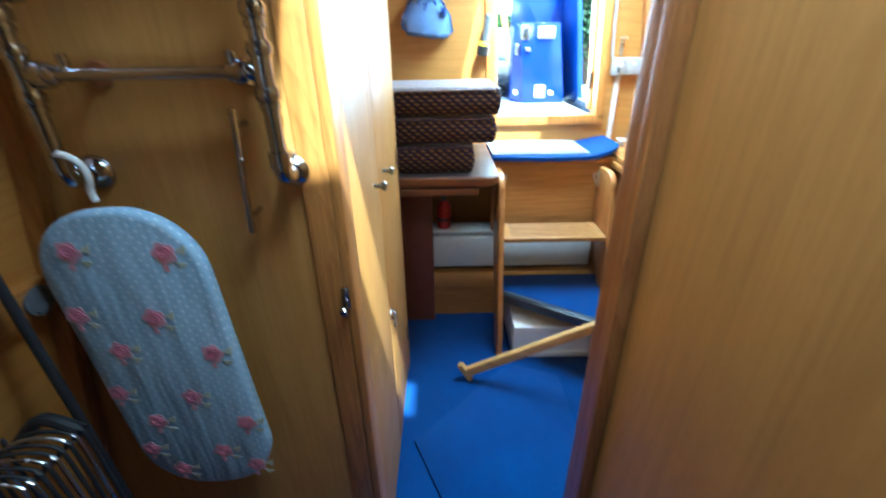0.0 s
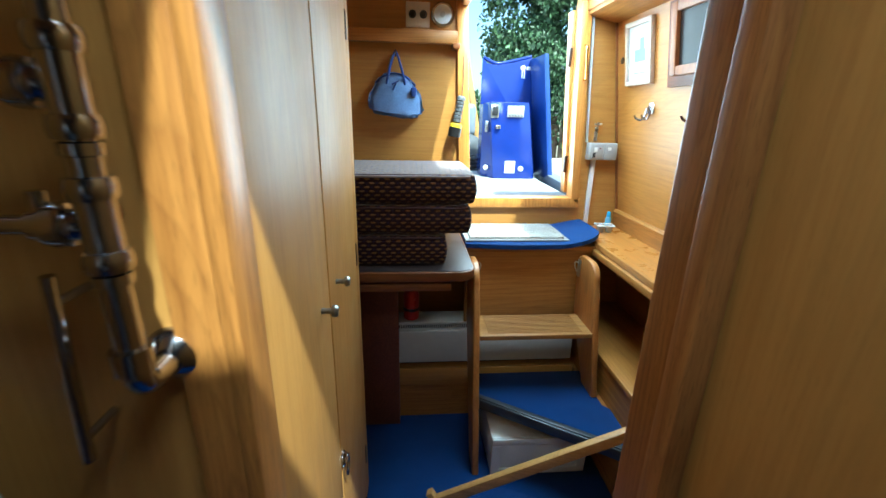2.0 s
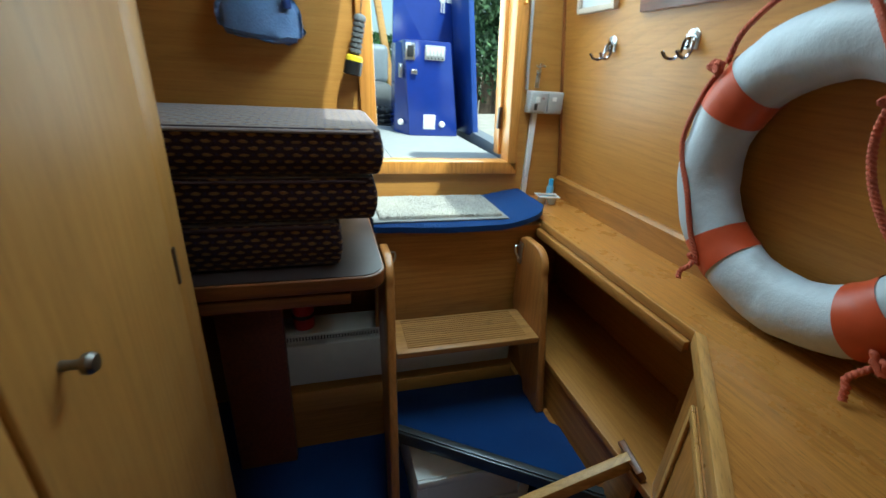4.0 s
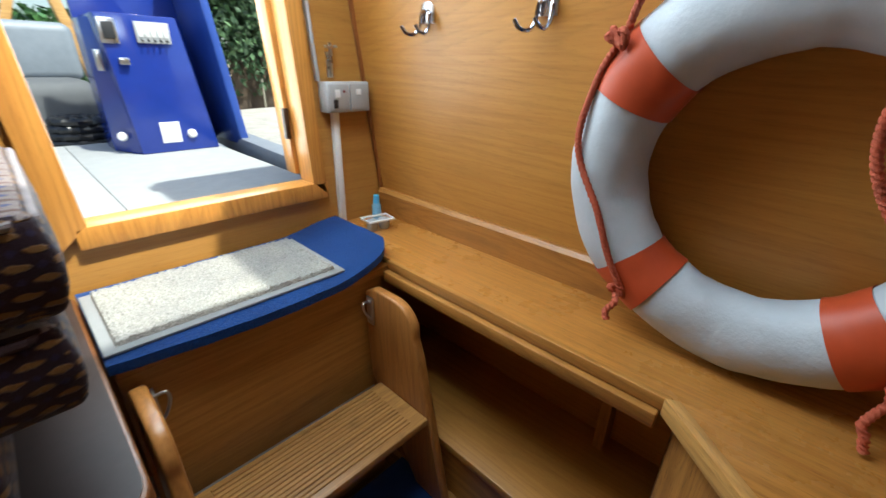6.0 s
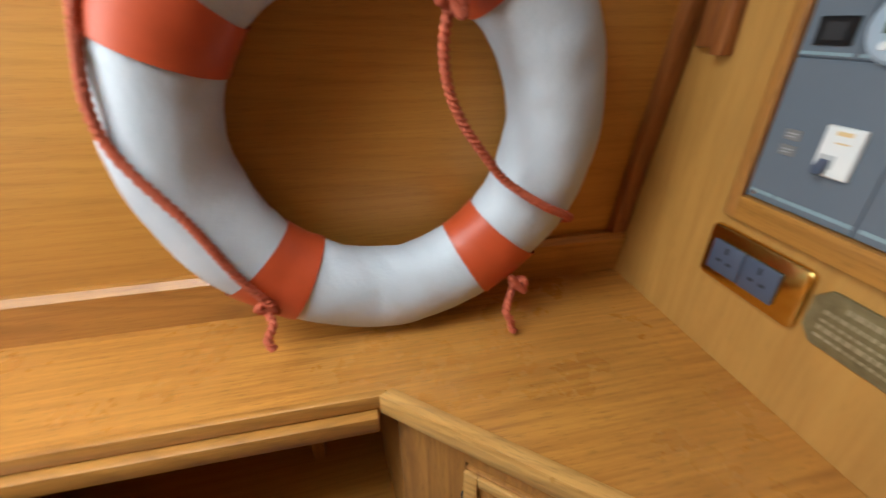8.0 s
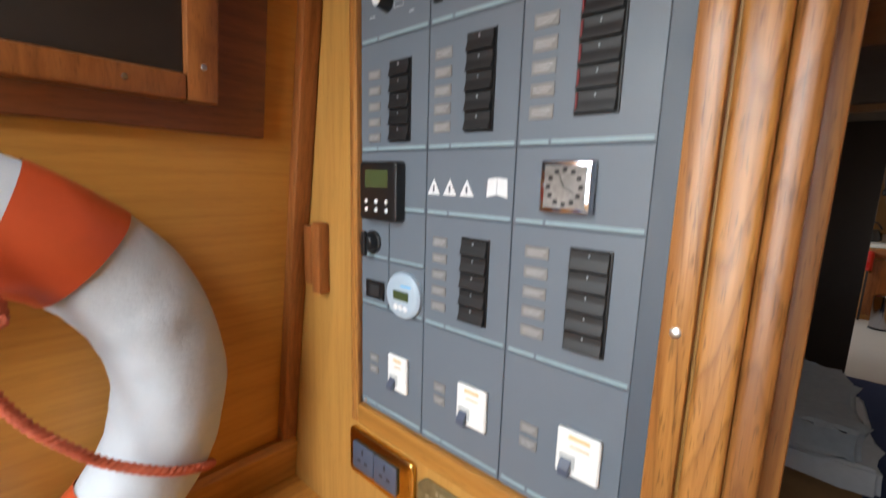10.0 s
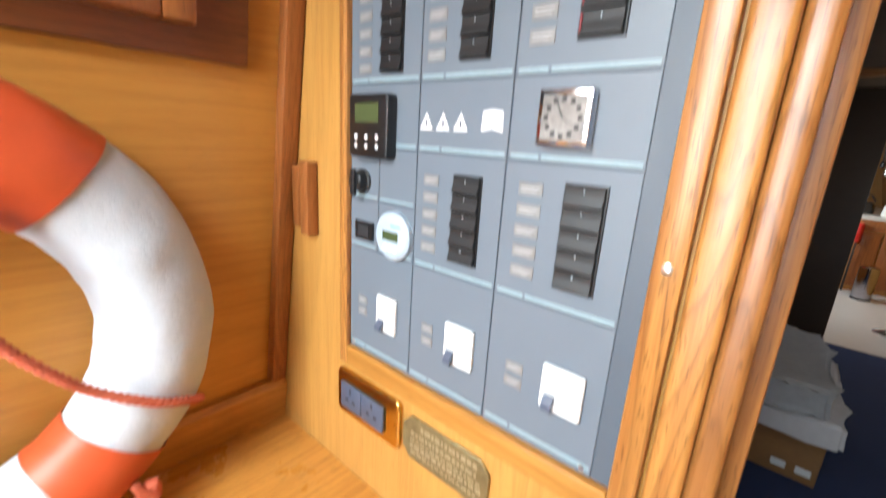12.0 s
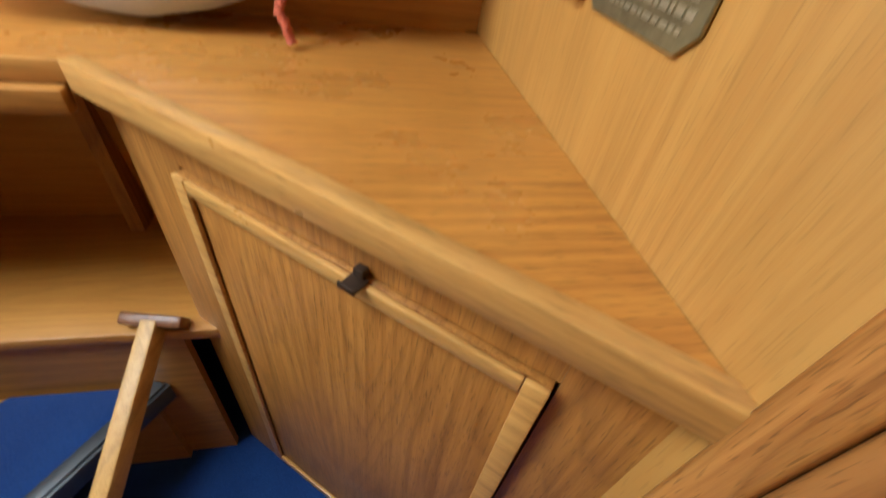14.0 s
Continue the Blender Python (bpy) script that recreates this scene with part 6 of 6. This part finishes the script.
part("back", box(0.35, 0.95, 4.62, 4.76, 1.28, 1.58, 0.05, 4), plain("grey_moulded_plastic", (0.22, 0.25, 0.28), 0.5), sea)
part("foot", box(0.40, 0.90, 4.30, 4.70, 0.90, 0.93), matt_black, sea)
hose = thing("hose", (0.80, 4.02, DECK), "coiled black ribbed hose on the deck", "hose")
for k in range(4):
    part("coil", tube([(0.80 + (0.13 - 0.01 * k) * math.cos(a), 4.10 + 0.10 * math.sin(a), 0.98 + 0.036 + 0.034 * k) for a in [2 * math.pi * i / 40 for i in range(40)]], 0.022, 10, True, 9, 60), black, hose)
solid("counter_deck", box(-0.8, 1.50, 3.985, 5.2, 0.88, 0.9305, 0.004), gutter, "grey steel counter behind the console", kind="structure")
solid("hose_plinth", box(0.60, 1.0, 3.99, 4.24, 0.931, 0.979, 0.004), gutter, "low grey deck locker lid", "locker", base=(0.8, 4.1, 0.931))
af = thing("timber_frame", (0.95, 5.9, 0.8), "weathered timber A-frame on the bank", "timber frame")
part("post", bar_between((1.25, 5.9, 0.8), (0.98, 5.9, 2.2), 0.09, 0.07, 0.01), pale_wood, af)
part("post", bar_between((0.45, 5.9, 0.8), (0.96, 5.9, 2.2), 0.07, 0.06, 0.01), pale_wood, af)
part("brace", bar_between((0.62, 5.88, 1.35), (1.10, 5.88, 1.40), 0.05, 0.05, 0.008), pale_wood, af)

# ---- bank, fence and trees ----
solid("ground", ceiling_bm([(-0.80, 1.55, -8.3, 5.3)], -400, 400, -400, 400, 0.55, 0.62), earth, "dry bank ground reaching to the horizon", kind="structure")
solid("gravel_path", prism([(1.55, 2.2), (6, 2.2), (6, 6.6), (1.55, 5.6)], "z", 0.60, 0.96), gravel, "pale sunlit gravel path beside the boat", kind="structure")
for k in range(14):
    x = 1.35 + k * 0.17
    solid("fence_board", box(x, x + 0.16, 6.20 + 0.04 * (k % 2), 6.225 + 0.04 * (k % 2), 0.621, 1.42 + 0.03 * ((k * 7) % 3), 0.004), bark, "weathered grey-brown fence board behind the path", "fence board", group="fence boards", base=(x, 6.2, 0.62))


def leaves(n, centre, spread, size, seed, keep):
    rnd = random.Random(seed)
    v, f = [], []
    while len(f) < n:
        p = Vector((rnd.gauss(0, 1), rnd.gauss(0, 1), rnd.gauss(0, 1)))
        if p.length > 2.1:
            continue
        q = Vector(centre) + Vector((p.x * spread[0], p.y * spread[1], p.z * spread[2]))
        if noise.noise(q * 1.7 + Vector((seed, 0, 0))) < keep:
            continue
        s = size * (0.6 + 0.8 * rnd.random())
        e = Euler((rnd.random() * 6.3, rnd.random() * 6.3, rnd.random() * 6.3)).to_matrix()
        k = len(v)
        for c in ((-0.5, 0, 0), (0, 0.32, 0.08), (0.55, 0, 0.02), (0, -0.32, 0.08)):
            v.append(q + e @ Vector(c) * s)
        f.append((k, k + 1, k + 2, k + 3))
    return v, f


def tree(name, label, foot, height, crowns, mat, seed, leaf):
    t = thing(name, foot, label, "tree")
    fx, fy, fz = foot
    trunk = tube(spline([(fx, fy, fz), (fx + 0.05, fy, fz + height * 0.3), (fx - 0.04, fy + 0.03, fz + height * 0.6), (fx + 0.08, fy, fz + height)], 6), [0.11 - 0.09 * i / 18 for i in range(19)], 10)
    limbs = []
    rnd = random.Random(seed)
    for c, s, n in crowns:
        b = Vector((fx, fy, fz + height * (0.25 + 0.5 * rnd.random())))
        limbs.append(tube(spline([b, b.lerp(Vector(c), 0.5) + Vector((0, 0, 0.15)), c], 6), [0.035 - 0.002 * i for i in range(13)], 7))
    part("trunk", join(trunk, *limbs), bark, t)
    V, F = [], []
    for i, (c, s, n) in enumerate(crowns):
        v, f = leaves(n, c, s, leaf, seed + i, -0.12)
        F += [tuple(a + len(V) for a in q) for q in f]
        V += v
    me = bpy.data.meshes.new("crown")
    me.from_pydata([tuple(p - Vector(foot)) for p in V], [], F)
    me.materials.append(mat)
    cr = new("crown", me)
    cr.parent = t
    cr["kind"] = "stuff"
    return t


tree("ivy_clad_tree", "dense ivy-clad tree with glossy green leaves", (2.1, 6.6, 0.62), 3.4,
     [((1.75, 6.2, 1.9), (0.26, 0.22, 0.42), 6500), ((2.10, 6.3, 2.6), (0.44, 0.30, 0.44), 9500), ((1.85, 6.3, 3.4), (0.50, 0.30, 0.48), 8500), ((2.7, 6.3, 1.9), (0.42, 0.25, 0.44), 6000), ((2.9, 6.4, 2.9), (0.48, 0.3, 0.5), 7000), ((1.70, 6.35, 1.35), (0.30, 0.16, 0.22), 1800)], ivy, 11, 0.062)
tree("laurel_tree", "broad-leaved green laurel on the bank", (3.9, 7.0, 0.62), 3.4,
     [((3.5, 6.8, 2.0), (0.45, 0.3, 0.5), 2600), ((3.9, 7.0, 3.0), (0.5, 0.4, 0.5), 2600), ((4.7, 7.0, 2.4), (0.5, 0.4, 0.6), 2200)], laurel, 31, 0.11)
tree("dark_hedge", "dark low hedge beyond the timber frame", (0.4, 9.0, 0.62), 1.2, [((0.2, 9.0, 1.3), (0.6, 0.3, 0.28), 2200), ((1.2, 9.2, 1.4), (0.5, 0.3, 0.28), 1800), ((-1.2, 9.0, 1.2), (0.6, 0.3, 0.25), 1600)], laurel, 51, 0.12)

# ---- the cabins behind the passage ----
solid("carpet_saloon", box(-0.62, 1.5, -3.2, -0.31, FLOOR + 0.0005, FLOOR + 0.006), navy_carpet, "dark navy saloon carpet", kind="structure")
solid("floor_galley", box(-0.62, 1.5, -7.9, -3.205, FLOOR + 0.0005, FLOOR + 0.006), worktop_white, "pale galley floor", kind="structure")
solid("threshold_strip", box(-0.40, 0.64, -0.308, -0.284, FLOOR + 0.0005, FLOOR + 0.010, 0.003), brass, "brass threshold strip between two carpets", "threshold", base=(0.1, -0.3, FLOOR))
# added upright sheet; its near-black colour stands in for deep shade in the saloon
solid("saloon_shade_sheet", box(0.318, 1.22, -2.23, -2.19, FLOOR + 0.007, CEIL - 0.001, 0.004), plain("saloon_shade_brown", (0.035, 0.022, 0.016), 0.7), "near-black brown sheet standing in for the saloon's darkness beyond the passage", "partition", base=(0.7, -2.2, 0))
G = FLOOR + 0.0065
cb = thing("cardboard_box", (0.5, -1.3, G), "open brown cardboard box with two white labels", "box")
part("carton", box(0.300, 0.80, -1.75, -1.04, G, 0.330, 0.004), cardboard, cb)
for x in (0.350, 0.440):
    part("label", box(x - 0.028, x + 0.028, -1.0398, -1.0385, G + 0.04, G + 0.075), paper, cb)


def soft_block(x0, x1, y0, y1, z0, z1, amp, seed):
    bx = box(x0, x1, y0, y1, z0, z1)
    bmesh.ops.subdivide_edges(bx, edges=bx.edges[:], cuts=9, use_grid_fill=True)
    for v in bx.verts:
        v.co += Vector((noise.noise(v.co * 7 + Vector((seed, 0, 0))), noise.noise(v.co * 7 + Vector((3, seed, 0))), 0.4 * noise.noise(v.co * 9))) * amp
        v.co.z = max(v.co.z, z0)
    bmesh.ops.bevel(bx, geom=[e for e in bx.edges if len(e.link_faces) == 2 and e.calc_face_angle(0) > 1.0], offset=0.02, segments=3, affect="EDGES")
    return bx


be = thing("folded_bedding", (0.5, -1.3, 0.331), "folded white mattress topper and grey blanket on the box", "bedding")
part("topper", soft_block(0.265, 0.82, -1.80, -0.98, 0.331, 0.450, 0.022, 2), bedding, be, smooth=80)
part("blanket", soft_block(0.345, 0.82, -1.75, -0.97, 0.452, 0.600, 0.03, 5), bedding_grey, be, smooth=80)
gal = thing("galley_unit", (-0.15, -6.0, G), "wooden galley unit with a pale worktop", "kitchen unit")
part("body", box(-0.45, 0.05, -7.2, -5.4, G, 0.935, 0.004), oak_z, gal)
part("worktop", box(-0.45, 0.07, -7.2, -5.38, 0.9355, 0.975, 0.006), worktop_white, gal)
for x0, x1 in ((-0.40, -0.20), (-0.18, 0.02)):
    gd = part("door", box(x0, x1, -5.398, -5.38, 0.16, 0.80, 0.004), trim_red, gal)
    part("knob", lathe([(0, 0.008), (0.012, 0.008), (0.016, 0.014), (0.024, 0.010)], (x1 - 0.03, -5.38, 0.66), (0, 1, 0), 14), brass, gd)
part("drawer", box(-0.40, 0.02, -5.398, -5.382, 0.82, 0.92, 0.003), trim_red, gal)
bn = thing("pedal_bin", (-0.13, -5.05, G), "shiny steel pedal bin", "bin")
part("drum", lathe([(0, 0.085), (0.34, 0.085), (0.36, 0.082), (0.378, 0.05)], (-0.13, -5.05, G), (0, 0, 1), 28), chrome, bn)
part("band", lathe([(0, 0.087), (0.02, 0.087)], (-0.13, -5.05, G + 0.0003), (0, 0, 1), 28), black, bn)
jg = thing("white_jug", (-0.22, -5.62, 0.975), "tall white enamel jug on the worktop", "jug")
part("body", lathe([(0, 0.075), (0.03, 0.082), (0.20, 0.060), (0.30, 0.048), (0.345, 0.062)], (-0.22, -5.62, 0.9755), (0, 0, 1), 22), white_plastic, jg)
part("handle", tube(spline([(-0.27, -5.62, 1.26), (-0.35, -5.62, 1.25), (-0.355, -5.62, 1.14), (-0.29, -5.62, 1.08)], 6), 0.011, 8), white_plastic, jg)
part("lid", lathe([(0, 0.060), (0.012, 0.055), (0.022, 0.014), (0.034, 0.012)], (-0.22, -5.62, 1.321), (0, 0, 1), 20), white_plastic, jg)
ck2 = thing("kettle", (0.0, -5.75, 0.975), "dark kettle on the worktop", "kettle")
part("body", lathe([(0, 0.07), (0.02, 0.085), (0.09, 0.08), (0.14, 0.05)], (-0.01, -5.75, 0.9755), (0, 0, 1), 20), black, ck2)
part("handle", tube(spline([(0.05, -5.75, 1.07), (0.07, -5.75, 1.16), (-0.02, -5.75, 1.20), (-0.08, -5.75, 1.12)], 6), 0.009, 8), black, ck2)
hr = thing("utensil_rail", (-0.28, -7.2, 1.85), "steel rail with hanging kitchen utensils", "utensil rail")
part("rail", rod((-0.05, -6.62, 1.865), (-0.40, -6.62, 1.865), 0.008, 10), steel, hr)
part("bracket", rod((-0.08, -6.62, 1.865), (-0.08, -6.62, CEIL), 0.006, 8), steel, hr)
part("bracket", rod((-0.38, -6.62, 1.865), (-0.38, -6.62, CEIL), 0.006, 8), steel, hr)
for k in range(6):
    ux = -0.10 - k * 0.052
    ul = 0.26 + 0.05 * ((k * 5) % 3)
    ut = part("utensil", rod((ux, -6.62, 1.857), (ux - 0.02, -6.62, 1.857 - ul), 0.007, 8), steel if k % 2 else black, hr)
    part("blade", lathe([(0, 0.010), (0.02, 0.026), (0.07, 0.028), (0.09, 0.010)], (ux - 0.02, -6.62, 1.857 - ul), (-0.05, 0, -1), 12), steel if k % 3 else black, ut)
wcb = thing("wall_cupboard", (-0.42, -5.6, 1.0), "tall dark-stained galley cupboard", "cupboard")
part("body", box(-0.55, -0.345, -5.78, -5.40, 0.9755, 1.90, 0.004), trim_red, wcb)
part("door", box(-0.54, -0.355, -5.399, -5.382, 0.99, 1.88, 0.003), mahogany, wcb)
ex2 = thing("galley_extinguisher", (0.055, -5.33, G), "small red extinguisher on a stand by the galley unit", "extinguisher")
part("body", lathe([(0, 0.035), (0.20, 0.035), (0.22, 0.02)], (0.015, -5.335, 0.68), (0, 0, 1), 18), red_paint, ex2)
part("stand", box(0.005, 0.025, -5.345, -5.325, G, 0.68, 0.002), matt_black, ex2)
tbl = thing("saloon_table", (-0.36, -3.9, G), "grey-edged saloon table on one steel leg", "table")
part("tabletop", lathe([(0, 0.29), (0.03, 0.31), (0.05, 0.30)], (-0.365, -3.9, 0.86), (0, 0, 1), 36), laminate, tbl)
part("rim", lathe([(0, 0.312), (0.012, 0.314), (0.02, 0.312)], (-0.365, -3.9, 0.880), (0, 0, 1), 36), steel, tbl, "pale metal edge")
part("leg", lathe([(0, 0.13), (0.03, 0.05), (0.763, 0.05)], (-0.255, -3.9, G), (0, 0, 1), 20), chrome, tbl)
for y in (-2.3, -3.4, -4.6, -5.6):
    for x in (0.15, 0.75):
        dl = thing("downlight", (x, y, CEIL - 0.01), "small round recessed ceiling lamp", "ceiling lamp", "downlights in the saloon ceiling")
        part("rim", lathe([(0, 0.040), (0.006, 0.040), (0.008, 0.030)], (x, y, CEIL - 0.0005), (0, 0, -1), 20), brass, dl)
        part("lamp", lathe([(0.0085, 0.028), (0.0095, 0.027)], (x, y, CEIL - 0.0005), (0, 0, -1), 18), lamp_glow, dl)
wf = thing("window_1", (-0.38, -2.2, 1.1), "bright saloon window in a pale frame", "window", kind="structure")
part("frame", join(box(-0.44, -0.33, -2.66, -2.64, 1.09, 1.61), box(-0.44, -0.33, -1.76, -1.74, 1.09, 1.61), box(-0.44, -0.33, -2.64, -1.76, 1.08, 1.10), box(-0.44, -0.33, -2.64, -1.76, 1.60, 1.62)), white_plastic, wf)
